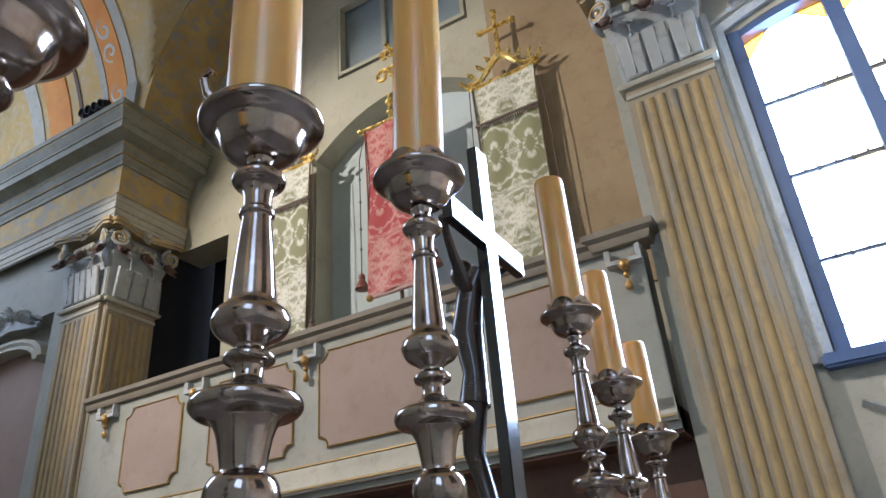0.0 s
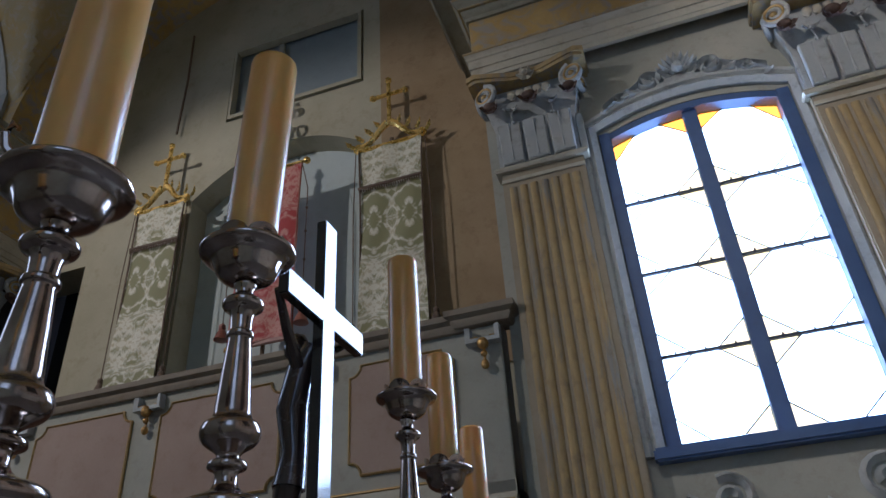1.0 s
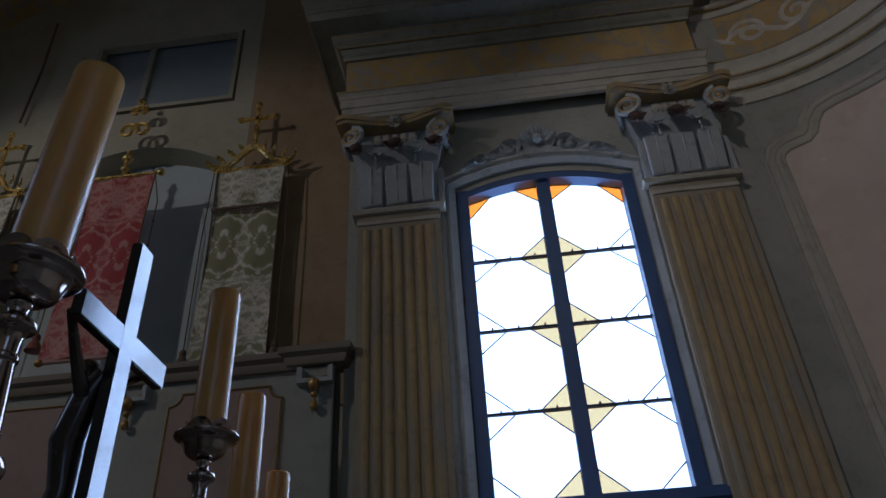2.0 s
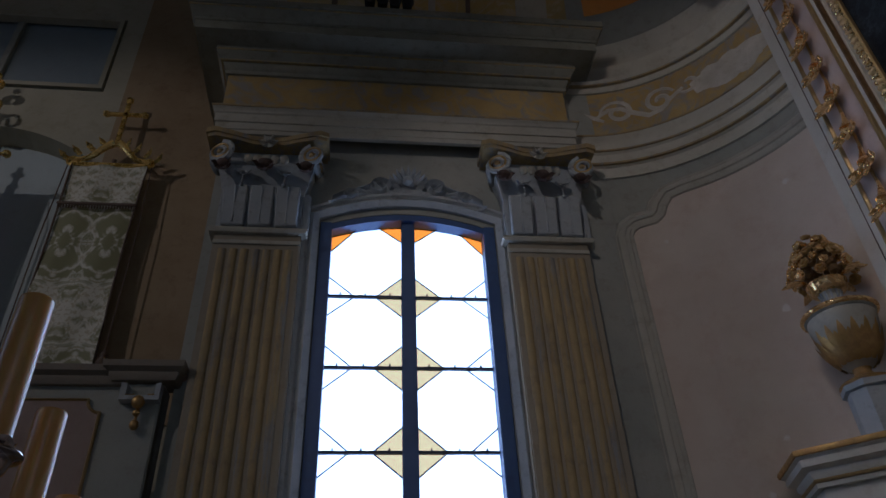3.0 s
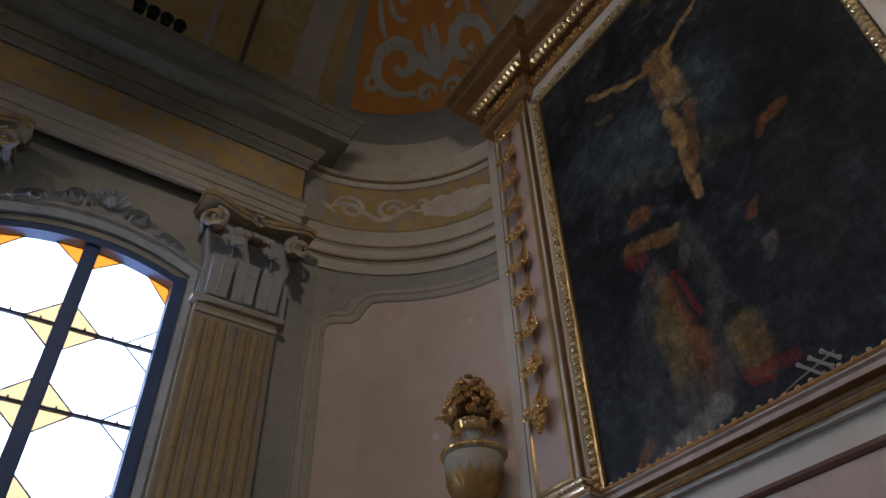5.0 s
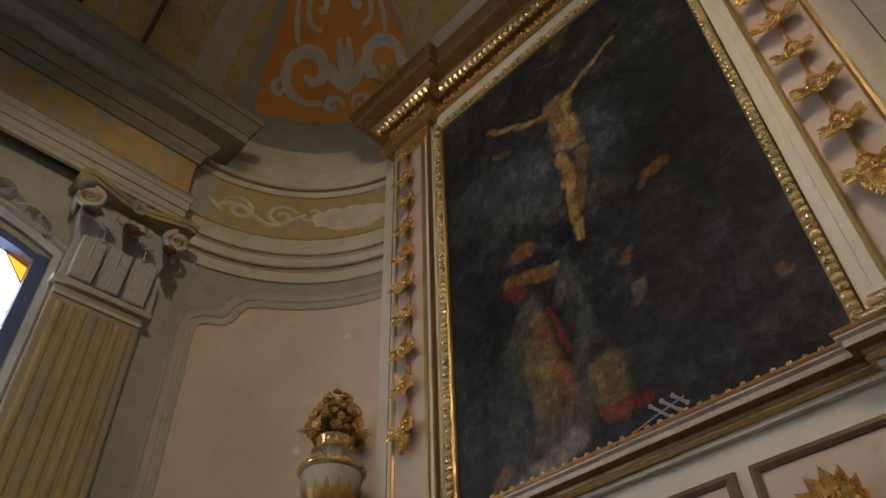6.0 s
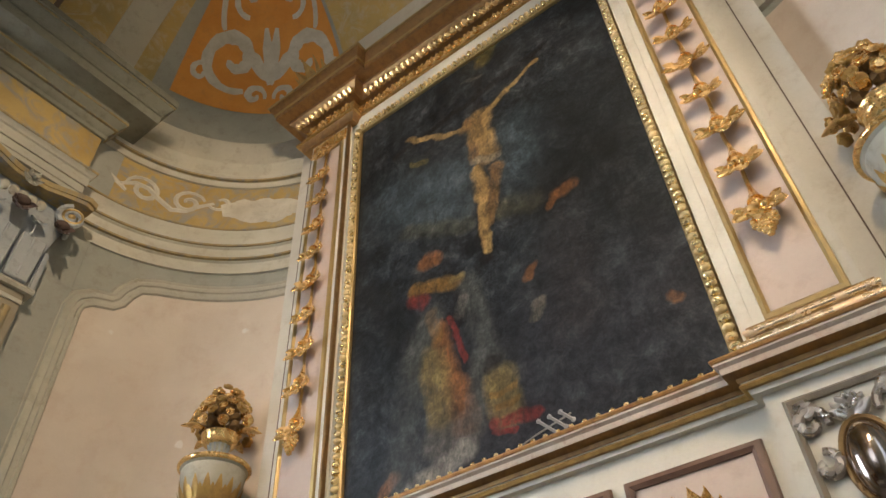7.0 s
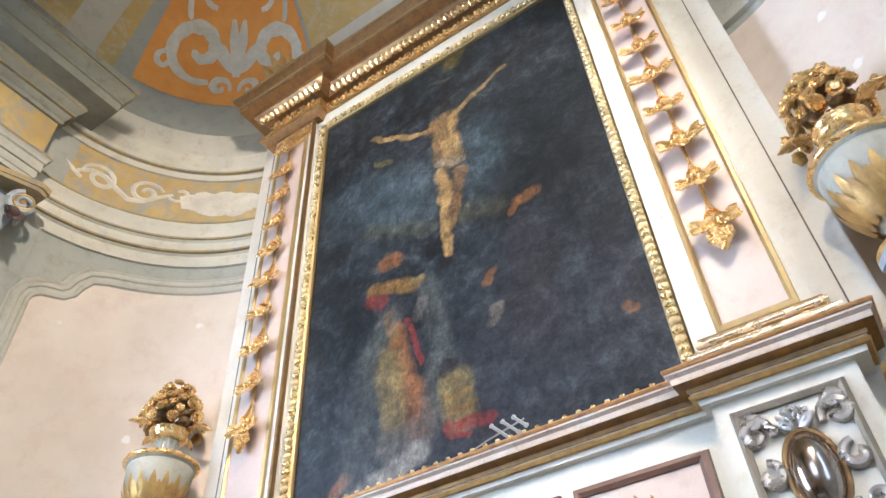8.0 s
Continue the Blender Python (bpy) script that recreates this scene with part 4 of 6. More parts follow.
for s in (-1, 1):
    tube([(-0.055, 0.02 * s, 1.0), (-0.05, 0.09 * s, 1.07), (-0.028, 0.175 * s, 1.13)], [0.018, 0.013, 0.009], 8, bm)
blob(bm, (-0.085, 0.02, 1.07), 0.034, 2, (1, 0.9, 1.2))
tagged(obj("statue", bm, BRONZE, cross, True), "plain dark bronze figure on the cross")


# ---- banners on the gallery ----
def banner(cx, w, ztop, zbot, mat, label, kind):
    b = thing("banner", label, "banner", "processional banners", at=(cx, 4.55, 0))
    nx, nz = 10, 26
    bm = bmesh.new()
    g = [[bm.verts.new((w * (i / nx - 0.5) * (1 - 0.06 * math.sin(math.pi * j / nz)), 0.012 * math.sin(i * 1.1 + j * 0.25) + 0.02 * math.sin(j * 0.2) * (j / nz), ztop - (ztop - zbot) * j / nz - 0.01 * math.sin(i * 0.7))) for i in range(nx + 1)] for j in range(nz + 1)]
    for j in range(nz):
        for i in range(nx):
            bm.faces.new((g[j][i], g[j][i + 1], g[j + 1][i + 1], g[j + 1][i]))
    bmesh.ops.solidify(bm, geom=bm.faces[:], thickness=0.008)
    cloth = part("cloth", bm, mat, b)
    if kind == "cross":
        zf = ztop - 0.42
        bm = boxes((-w * 0.5, w * 0.5, -0.03, -0.012, zf - 0.012, zf + 0.012), bevel=0.004)
        for i in range(28):
            x = -w * 0.48 + w * 0.96 * i / 27
            tube([(x, -0.022, zf), (x + 0.004, -0.024, zf - 0.045)], 0.006, 4, bm)
        part("fringe", bm, UMBER, cloth, "dark fringe across the cloth")
    trim = UMBER if kind == "cross" else DARKRED
    for s in (-1, 1):
        part("edge_braid", tube([(s * w * 0.5 * (1 - 0.06 * math.sin(math.pi * j / nz)), -0.004, ztop - (ztop - zbot) * j / nz) for j in range(nz + 1)], 0.008, 6), trim, cloth)
    part("hem_braid", boxes((-w * 0.5, w * 0.5, -0.015, 0.015, zbot - 0.03, zbot + 0.01), bevel=0.006), GOLDDULL if kind == "cross" else DARKRED, cloth)
    part("pole", tube([(0, 0.05, 3.4), (0, 0.05, ztop + 0.1)], 0.018, 10), UMBER, b)
    if kind == "cross":
        # gilt crest: two rising scrolled arms, a base knot and a cross
        for s in (-1, 1):
            bar = [(s * (0.02 + w * 0.52 * t), ztop + 0.22 * (1 - t) ** 1.6 + 0.02 + 0.015 * math.sin(t * 9)) for t in (0, .12, .25, .4, .55, .7, .85, 1.0)]
            part("crest_arm", tube([(x, 0.0, z) for x, z in bar], [0.035, 0.032, 0.028, 0.026, 0.024, 0.022, 0.024, 0.028], 8), GOLDBRIGHT, b)
            part("crest_scroll", tube([(s * (w * 0.5 + p), 0.0, ztop + 0.035 + q) for p, q in scroll(0, 0, 0.05, 0.012, -90, 380, 16)], 0.013, 6), GOLDBRIGHT, b)
            bm = bmesh.new()
            for k in range(4):
                leaf(bm, (s * (0.06 + 0.09 * k), -0.01, ztop + 0.19 - 0.05 * k), (s * 0.7, -0.1, 0.6), (0, -1, 0), 0.10, 0.05, 0.5)
            part("crest_leaf", bm, GOLDBRIGHT, b)
        part("rod", boxes((-w * 0.53, w * 0.53, -0.012, 0.02, ztop - 0.012, ztop + 0.02), bevel=0.006), GOLDBRIGHT, b)
        bm = boxes((-0.017, 0.017, -0.014, 0.014, ztop + 0.22, ztop + 0.74), (-0.15, 0.15, -0.014, 0.014, ztop + 0.56, ztop + 0.594), bevel=0.004)
        for p in ((-0.155, 0.577), (0.155, 0.577), (0, 0.75)):
            blob(bm, (p[0], 0, ztop + p[1]), 0.034, 1)
        part("finial_cross", bm, GOLDBRIGHT, b, "gilt cross finial")
        for s in (-1, 1):
            part("tassel_cord", tube([(s * (w * 0.5 + 0.03), 0.0, ztop), (s * (w * 0.5 + 0.05), 0.0, ztop - 0.7), (s * (w * 0.5 + 0.045), 0.0, zbot + 0.2)], 0.005, 5), UMBER, b)
            part("tassel", lathe([(0.008, 0.14), (0.024, 0.12), (0.026, 0.10), (0.02, 0.09), (0.036, 0.05), (0.05, 0.0), (0.03, -0.005)], 12, c=(s * (w * 0.5 + 0.045), 0, zbot + 0.06)), UMBER, b)
    else:
        part("rod", tube([(-w * 0.56, 0, ztop + 0.015), (w * 0.56, 0, ztop + 0.015)], 0.016, 8), GOLDBRIGHT, b)
        for s in (-1, 1):
            bm = bmesh.new()
            blob(bm, (s * w * 0.58, 0, ztop + 0.015), 0.035, 2)
            part("rod_knob", bm, GOLDBRIGHT, b)
            bm = bmesh.new()
            blob(bm, (s * w * 0.48, -0.01, zbot - 0.02), 0.032, 2)
            part("hem_ball", bm, GOLDDULL, b)
            x = s * (w * 0.5 + 0.07)
            bm = tube([(s * w * 0.5, 0, ztop), (x, 0, ztop - 0.3), (x, 0, zbot + 0.22)], 0.005, 5)
            for z in (0.2, 0.5, 0.85, 1.1):
                blob(bm, (x, 0, ztop - 0.35 - z * 0.8), 0.014, 1)
            part("tassel_cord", bm, UMBER, b)
            part("tassel", lathe([(0.008, 0.15), (0.028, 0.13), (0.03, 0.10), (0.024, 0.09), (0.045, 0.05), (0.062, 0.0), (0.03, -0.008)], 14, c=(x, 0, zbot + 0.09)), DARKRED, b)
        # pierced gilt monogram finial
        bm = tube([(0, 0, ztop + 0.02), (0, 0, ztop + 0.30)], 0.02, 8)
        for z, r in ((0.10, 0.04), (0.22, 0.05)):
            blob(bm, (0, 0, ztop + z), r, 2, (1, 0.8, 0.7))
        part("finial_stem", bm, GOLDBRIGHT, b)
        for s in (-1, 1):
            part("finial_scroll", tube([(s * p, 0, ztop + 0.55 + q) for p, q in scroll(0.06, 0.0, 0.10, 0.03, 200, -160, 18)], 0.018, 6), GOLDBRIGHT, b)
            part("finial_scroll", tube([(s * p, 0, ztop + 0.80 + q) for p, q in scroll(0.03, 0.0, 0.07, 0.03, 210, -120, 14)], 0.016, 6), GOLDBRIGHT, b)
        bm = bmesh.new()
        blob(bm, (0, 0, ztop + 0.92), 0.035, 1)
        part("finial_tip", bm, GOLDBRIGHT, b)
    return b


banner(-1.81, 0.58, 5.72, 3.86, DAMASK, "gold and white damask banner with a gilt cross finial", "cross")
banner(-4.15, 0.52, 5.72, 3.86, DAMASK, "gold and white damask banner with a gilt cross finial", "cross")
banner(-2.95, 0.58, 5.78, 4.08, REDDAMASK, "red damask banner with tassels and a gilt finial", "monogram")


# ---- the altarpiece ----
RX = 2.86
west = facing_west(RX)
ret = thing("altarpiece", "cream, rose and gilt wooden altarpiece round a large painting", "altarpiece")
part("backing", boxes((2.98, 3.15, -0.28, 2.98, 0.0, 6.9)), CREAM, ret)
PY0, PY1, PZ0, PZ1 = 0.39, 2.31, 3.06, 6.04


SKYBLUE, GLOWC, CLOUD, DEEP, HAZE = (0.068, 0.090, 0.105), (0.13, 0.12, 0.07), (0.17, 0.135, 0.04), (0.010, 0.011, 0.012), (0.045, 0.045, 0.054)
CROSSC, TABLET, FLESH, FLESHDARK, LINEN = (0.013, 0.010, 0.009), (0.12, 0.11, 0.09), (0.31, 0.20, 0.078), (0.16, 0.092, 0.038), (0.26, 0.22, 0.16)
ORANGEC, OCHREC, REDC, CAPE, YELLOWC = (0.205, 0.088, 0.032), (0.21, 0.118, 0.03), (0.165, 0.028, 0.024), (0.070, 0.074, 0.070), (0.19, 0.145, 0.058)
ALB, WHITEC, MONK = (0.12, 0.11, 0.095), (0.25, 0.235, 0.20), (0.034, 0.031, 0.033)


def painting_paint():
    """A dark, aged oil: sky, rock and plain brushed patches of colour."""
    n = Nodes("dark_oil_painting")

    def shaken(scale, amount, co):
        v = n.add("ShaderNodeTexNoise", {"Vector": co, "Scale": scale, "Detail": 5}).outputs["Color"]
        v = n.add("ShaderNodeVectorMath", {0: v, 1: (0.5, 0.5, 0.5)}, operation="SUBTRACT").outputs[0]
        v = n.add("ShaderNodeVectorMath", {0: v, 3: amount}, operation="SCALE").outputs[0]
        return n.add("ShaderNodeVectorMath", {0: n.co, 1: v}, operation="ADD").outputs[0]

    broad = shaken(5.0, 0.16, n.co)
    co = shaken(9.0, 0.085, n.co)
    co = n.add("ShaderNodeVectorMath", {0: co, 1: (0.0, 1.0, 1.0)}, operation="MULTIPLY").outputs[0]
    state = [n.ramp(n.noise(4.6, 10, 0.78, broad), [(0.34, (0.005, 0.0055, 0.006)), (0.47, (0.016, 0.019, 0.022)), (0.56, (0.032, 0.037, 0.043)), (0.68, (0.075, 0.080, 0.086))])]
    brush = n.math("MULTIPLY", 3.6, n.math("SUBTRACT", n.noise(12, 9, 0.85, n.scaled((1, 1.8, 0.6))), 0.28))

    def stroke(y0, z0, y1, z1, r, color, weight):
        d = Vector((0.0, y1 - y0, z1 - z0))
        here = n.add("ShaderNodeVectorMath", {0: state[0], 1: (1e-7, 1e-7, 1e-7), 2: co}, operation="MULTIPLY_ADD").outputs[0]
        rel = n.add("ShaderNodeVectorMath", {0: here, 1: (0.0, y0, z0)}, operation="SUBTRACT").outputs[0]
        along = n.add("ShaderNodeVectorMath", {0: rel, 1: tuple(d / d.length_squared)}, operation="DOT_PRODUCT").outputs["Value"]
        foot = n.add("ShaderNodeVectorMath", {0: tuple(d), 3: n.math("ADD", along, 0.0, True)}, operation="SCALE").outputs[0]
        gap = n.add("ShaderNodeVectorMath", {0: rel, 1: foot}, operation="DISTANCE").outputs["Value"]
        soft = 0.6 if r < 0.10 else 0.9
        f = n.math("MULTIPLY", n.math("SUBTRACT", 1.2, n.math("DIVIDE", gap, r)), 1 / soft, True)
        f = n.math("MULTIPLY", f, brush, True)
        state[0] = n.mix(n.math("MULTIPLY", f, weight), state[0], color)

    # the sky and land
    stroke(1.964, 5.090, 1.619, 4.747, 0.315, SKYBLUE, 0.62)
    stroke(1.103, 5.099, 1.121, 4.639, 0.176, SKYBLUE, 0.62)
    stroke(1.699, 5.021, 1.449, 5.007, 0.168, SKYBLUE, 0.62)
    stroke(1.888, 4.734, 1.470, 4.523, 0.063, GLOWC, 0.42)
    stroke(1.219, 4.512, 1.070, 4.445, 0.084, GLOWC, 0.42)
    stroke(1.232, 5.958, 1.135, 6.165, 0.071, CLOUD, 0.8)
    stroke(1.857, 5.340, 1.743, 5.282, 0.025, CLOUD, 0.8)
    stroke(1.782, 4.599, 1.423, 4.334, 0.067, DEEP, 0.75)
    stroke(0.995, 4.555, 0.638, 4.491, 0.193, DEEP, 0.75)
    stroke(0.692, 4.964, 0.592, 4.092, 0.210, DEEP, 0.75)
    stroke(2.102, 4.370, 1.924, 3.972, 0.143, DEEP, 0.75)
    stroke(1.100, 3.452, 0.610, 3.499, 0.483, HAZE, 0.6)
    stroke(1.648, 3.103, 1.027, 3.028, 0.168, HAZE, 0.6)
    # the dark cross with its tablet
    stroke(1.999, 5.516, 0.796, 5.687, 0.034, CROSSC, 0.85)
    stroke(1.295, 5.824, 1.375, 4.226, 0.038, CROSSC, 0.85)
    stroke(1.403, 5.852, 1.256, 5.803, 0.017, TABLET, 0.6)
    # the pale figure
    stroke(1.886, 5.614, 1.572, 5.409, 0.025, FLESH, 1.0)
    stroke(1.572, 5.409, 1.399, 5.365, 0.029, FLESH, 1.0)
    stroke(0.870, 5.588, 1.087, 5.486, 0.021, FLESH, 1.0)
    stroke(1.087, 5.486, 1.270, 5.392, 0.029, FLESH, 1.0)
    stroke(1.314, 5.368, 1.341, 5.196, 0.088, FLESH, 1.0)
    stroke(1.289, 5.158, 1.281, 4.993, 0.071, FLESH, 1.0)
    stroke(1.365, 4.919, 1.347, 4.693, 0.050, FLESH, 1.0)
    stroke(1.350, 4.695, 1.365, 4.393, 0.034, FLESH, 1.0)
    stroke(1.359, 4.373, 1.365, 4.285, 0.034, FLESH, 1.0)
    stroke(1.239, 4.862, 1.282, 4.651, 0.042, FLESHDARK, 0.9)
    stroke(1.282, 4.651, 1.325, 4.455, 0.029, FLESHDARK, 0.9)
    stroke(1.442, 5.363, 1.397, 5.398, 0.046, FLESHDARK, 0.9)
    stroke(1.392, 5.168, 1.374, 5.033, 0.034, FLESHDARK, 0.9)
    stroke(1.379, 5.016, 1.233, 4.944, 0.034, LINEN, 0.85)
    # the kneeling robed shape
    stroke(1.769, 4.424, 1.714, 4.411, 0.059, ORANGEC, 0.95)
    stroke(1.704, 3.927, 1.627, 3.545, 0.055, ORANGEC, 0.95)
    stroke(1.627, 3.545, 1.575, 3.348, 0.080, ORANGEC, 0.95)
    stroke(1.988, 3.207, 2.057, 3.142, 0.038, ORANGEC, 0.95)
    stroke(1.856, 4.263, 1.564, 4.169, 0.046, OCHREC, 0.95)
    stroke(1.740, 4.035, 1.712, 3.877, 0.042, OCHREC, 0.95)
    stroke(1.866, 4.192, 1.804, 4.150, 0.050, REDC, 0.95)
    stroke(1.626, 3.959, 1.552, 3.673, 0.021, REDC, 0.95)
    stroke(1.733, 4.013, 1.875, 3.809, 0.084, CAPE, 0.8)
    stroke(1.875, 3.809, 1.953, 3.170, 0.101, CAPE, 0.8)
    stroke(1.501, 4.125, 1.413, 3.614, 0.071, CAPE, 0.8)
    stroke(1.475, 3.640, 1.520, 3.357, 0.059, CAPE, 0.8)
    stroke(1.747, 3.755, 1.706, 3.419, 0.088, YELLOWC, 0.9)
    stroke(1.538, 4.194, 1.585, 4.199, 0.029, YELLOWC, 0.9)
    stroke(1.539, 4.049, 1.563, 3.951, 0.034, ALB, 0.8)
    stroke(1.739, 3.292, 1.567, 3.303, 0.092, ALB, 0.8)
    stroke(1.878, 3.115, 1.586, 3.200, 0.063, WHITEC, 0.8)
    # the hat on a red cushion
    stroke(1.382, 3.479, 1.358, 3.312, 0.088, YELLOWC, 0.95)
    stroke(1.410, 3.413, 1.306, 3.419, 0.021, OCHREC, 0.8)
    stroke(1.400, 3.341, 1.306, 3.345, 0.017, OCHREC, 0.8)
    stroke(1.392, 3.596, 1.429, 3.558, 0.042, CROSSC, 0.9)
    stroke(1.434, 3.278, 1.219, 3.252, 0.029, REDC, 1.0)
    stroke(1.436, 3.241, 1.324, 3.210, 0.017, REDC, 1.0)
    # the dark hooded shape
    stroke(0.918, 4.133, 0.930, 3.651, 0.176, MONK, 0.7)
    stroke(0.914, 4.394, 0.829, 4.411, 0.046, ORANGEC, 0.8)
    stroke(0.971, 4.341, 0.938, 4.388, 0.029, ORANGEC, 0.8)
    stroke(1.122, 4.035, 1.155, 3.965, 0.025, ORANGEC, 0.8)
    stroke(0.522, 3.509, 0.511, 3.495, 0.029, ORANGEC, 0.8)
    stroke(1.112, 3.787, 1.145, 3.713, 0.029, LINEN, 0.45)
    fine = n.noise(38, 7, 0.8)
    mottle = n.ramp(n.noise(6.5, 10, 0.80, broad), [(0.36, (0.22, 0.22, 0.23)), (0.50, (0.72, 0.72, 0.71)), (0.64, (1.7, 1.65, 1.55))])
    flecks = n.ramp(n.noise(30, 8, 0.82), [(0.35, (0.74, 0.74, 0.74)), (0.65, (1.26, 1.26, 1.26))])
    col = n.mix(1.0, n.mix(0.75, state[0], mottle, "MULTIPLY"), flecks, "MULTIPLY")
    return n.finish(col, n.ramp(n.noise(7, 5), [(0.3, (0.38,) * 3), (0.7, (0.55,) * 3)]), 0, n.math("ADD", n.noise(90, 3), fine), 0.2, 0.003, Specular_IOR_Level=0.18)


PAINTING = painting_paint()
pic = thing("painting", "large dark aged oil painting in a gilt beaded frame", "painting")
part("canvas", boxes((2.930, 2.96, PY0 - 0.01, PY1 + 0.01, PZ0 - 0.01, PZ1 + 0.01)), PAINTING, pic, smooth=False)
ring = [(PY1, PZ0), (PY0, PZ0), (PY0, PZ1), (PY1, PZ1)]
part("picture_frame", sweep([(0.0, -0.09), (0.0, -0.05), (0.012, -0.04), (0.05, -0.045), (0.055, -0.09)], ring, west, True), OCHREGILT, pic, "carved gilt frame")
bm = bmesh.new()
seg = [Vector(p) for p in ring] + [Vector(ring[0])]
for a, b in zip(seg, seg[1:]):
    cnt = int((b - a).length / 0.042)
    mid = Vector((MID, (PZ0 + PZ1) / 2))
    for i in range(cnt):
        p = a + (b - a) * (i + 0.5) / cnt
        o = Vector((0.03 if p.x > MID else -0.03, 0)) if abs((b - a).x) < 0.01 else Vector((0, 0.03 if p.y > mid.y else -0.03))
        q = west(p.x + o.x, p.y + o.y, -0.035)
        blob(bm, q, 0.025, 2, (0.8, 1.0, 0.75) if abs((b - a).x) < 0.01 else (0.8, 0.75, 1.0))
tagged(part("bead_moulding", bm, PALEGOLD, pic, "row of gilt leaf beads"), kind="stuff")
part("staff_mark", tube([west(1.60, 3.02, -0.069), west(1.40, 3.10, -0.068), west(1.24, 3.145, -0.068), west(1.06, 3.185, -0.069)], 0.005, 4), STAFFPAINT, pic, "pale painted staff")
for k, w in enumerate((0.105, 0.085, 0.065)):
    c = Vector((1.17 - 0.045 * k, 3.160 + 0.010 * k))
    a, b = west(c.x + w * 0.40, c.y + w * 0.42, -0.069), west(c.x - w * 0.40, c.y - w * 0.42, -0.069)
    bm = tube([a, b], 0.008, 4)
    blob(bm, a, 0.013, 1, (0.3, 1, 1)), blob(bm, b, 0.013, 1, (0.3, 1, 1))
    part("staff_mark", bm, STAFFPAINT, pic)



def garland(cy, x):
    g = thing("garland", "gilt carved garland of leaves on a rose panel", "garland", "garlands on the altarpiece", at=(x, cy, 0))
    z, rnd = 5.93, random.Random(11)
    for k in range(10):
        zz = z - 0.252 * k
        s = 1.0 + 0.10 * (k % 2)
        bm = bmesh.new()
        # a calyx that opens downwards
        tube([(-0.014, 0, zz + 0.135), (-0.018, 0, zz + 0.09), (-0.026, 0, zz + 0.045), (-0.034, 0, zz + 0.012)], [0.008, 0.012, 0.022, 0.036], 10, bm)
        # three lobed leaves, spread like wings, with turned-up tips
        for a, ln in ((-138, 0.120), (-42, 0.120), (-90, 0.105)):
            a = radians(a + rnd.uniform(-12, 12))
            d = Vector((-0.18, math.cos(a), math.sin(a)))
            root = Vector((-0.034, 0.018 * math.cos(a), zz + 0.005))
            petal(bm, root, d, (-1, 0, 0.2), ln * s, 0.050 * s)
            for turn in (-0.75, 0.75):
                e = Vector((-0.35, math.cos(a + turn), math.sin(a + turn)))
                petal(bm, root + d * ln * 0.28, e, (-1, 0, 0), ln * 0.55 * s, 0.034 * s)
        for p in ((0.022, -0.026), (-0.022, -0.030), (0.0, -0.012)):
            blob(bm, (-0.058, p[0] * s, zz + p[1] * s), 0.019, 2)
        if k == 9:
            for row, cnt in enumerate((3, 4, 4, 3, 2, 1)):
                for q in range(cnt):
                    blob(bm, (-0.056 + 0.004 * abs(q - cnt / 2 + 0.5), 0.026 * (q - cnt / 2 + 0.5), zz - 0.070 - 0.020 * row), 0.0175, 1)
        part("garland_leaf", bm, GOLD, g)
    part("stem", tube([(-0.013, 0.006 * math.sin(i * 2.1), z - 0.252 * 9 * i / 16) for i in range(17)], 0.009, 6), GOLDDULL, g)


for cy, s in ((2.585, 1), (0.08, -1)):
    p = part("pilaster", boxes((RX, 2.99, cy - 0.19, cy + 0.19, 3.06, 6.16), bevel=0.006), CREAM, ret)
    frame_pts = [(cy + 0.135, 3.20), (cy - 0.135, 3.20), (cy - 0.135, 5.98), (cy + 0.135, 5.98)]
    part("panel", boxes((RX - 0.006, RX + 0.01, cy - 0.135, cy + 0.135, 3.20, 5.98)), ROSE, p, "rose painted panel", smooth=False)
    part("gilt_moulding", sweep([(-0.016, 0.0), (-0.016, 0.010), (-0.004, 0.020), (0.010, 0.014), (0.014, 0.0)], frame_pts, west, True), OCHREGILT, p, "gilt panel moulding")
    if s > 0:
        part("gilt_edge", boxes((RX - 0.012, RX + 0.02, cy - 0.20, cy - 0.18, 3.18, 6.16), bevel=0.004), BROWNGILT, p)
    part("joint", boxes((2.937, 2.942, cy + s * 0.285 - 0.003, cy + s * 0.285 + 0.003, 3.08, 6.25)), UMBER, p, "dark open joint")
    foot = [(2.98, cy - 0.19), (RX, cy - 0.19), (RX, cy + 0.19), (2.98, cy + 0.19)]
    part("plinth_block", sweep([(-0.03, 3.066), (0.028, 3.066), (0.028, 3.178), (-0.03, 3.18)], foot, plan), BROWNGILT, p, "gilt hollow darkened with brown")
    part("base_torus", sweep([(0.0, 3.070)] + [(0.046 + 0.026 * math.cos(radians(a)), 3.094 + 0.022 * math.sin(radians(a))) for a in range(-80, 81, 20)] + [(0.0, 3.118)], foot, plan), BURNISHED, p, "burnished gilt base roll")
    part("base_torus", sweep([(0.0, 3.136)] + [(0.022 + 0.020 * math.cos(radians(a)), 3.154 + 0.016 * math.sin(radians(a))) for a in range(-80, 81, 20)] + [(0.0, 3.172)], foot, plan), BURNISHED, p)
    part("neck", boxes((RX - 0.012, RX + 0.03, cy - 0.17, cy + 0.17, 6.0, 6.13), bevel=0.006), GOLD, p, "gilt necking")
    garland(cy, RX - 0.008)
    # outer strip beside the pilaster
    part("side_strip", boxes((2.94, 3.12, cy + s * 0.19 - (0 if s > 0 else 0.20), cy + s * 0.19 + (0.20 if s > 0 else 0), 3.04, 6.3), bevel=0.006), CREAM, ret)
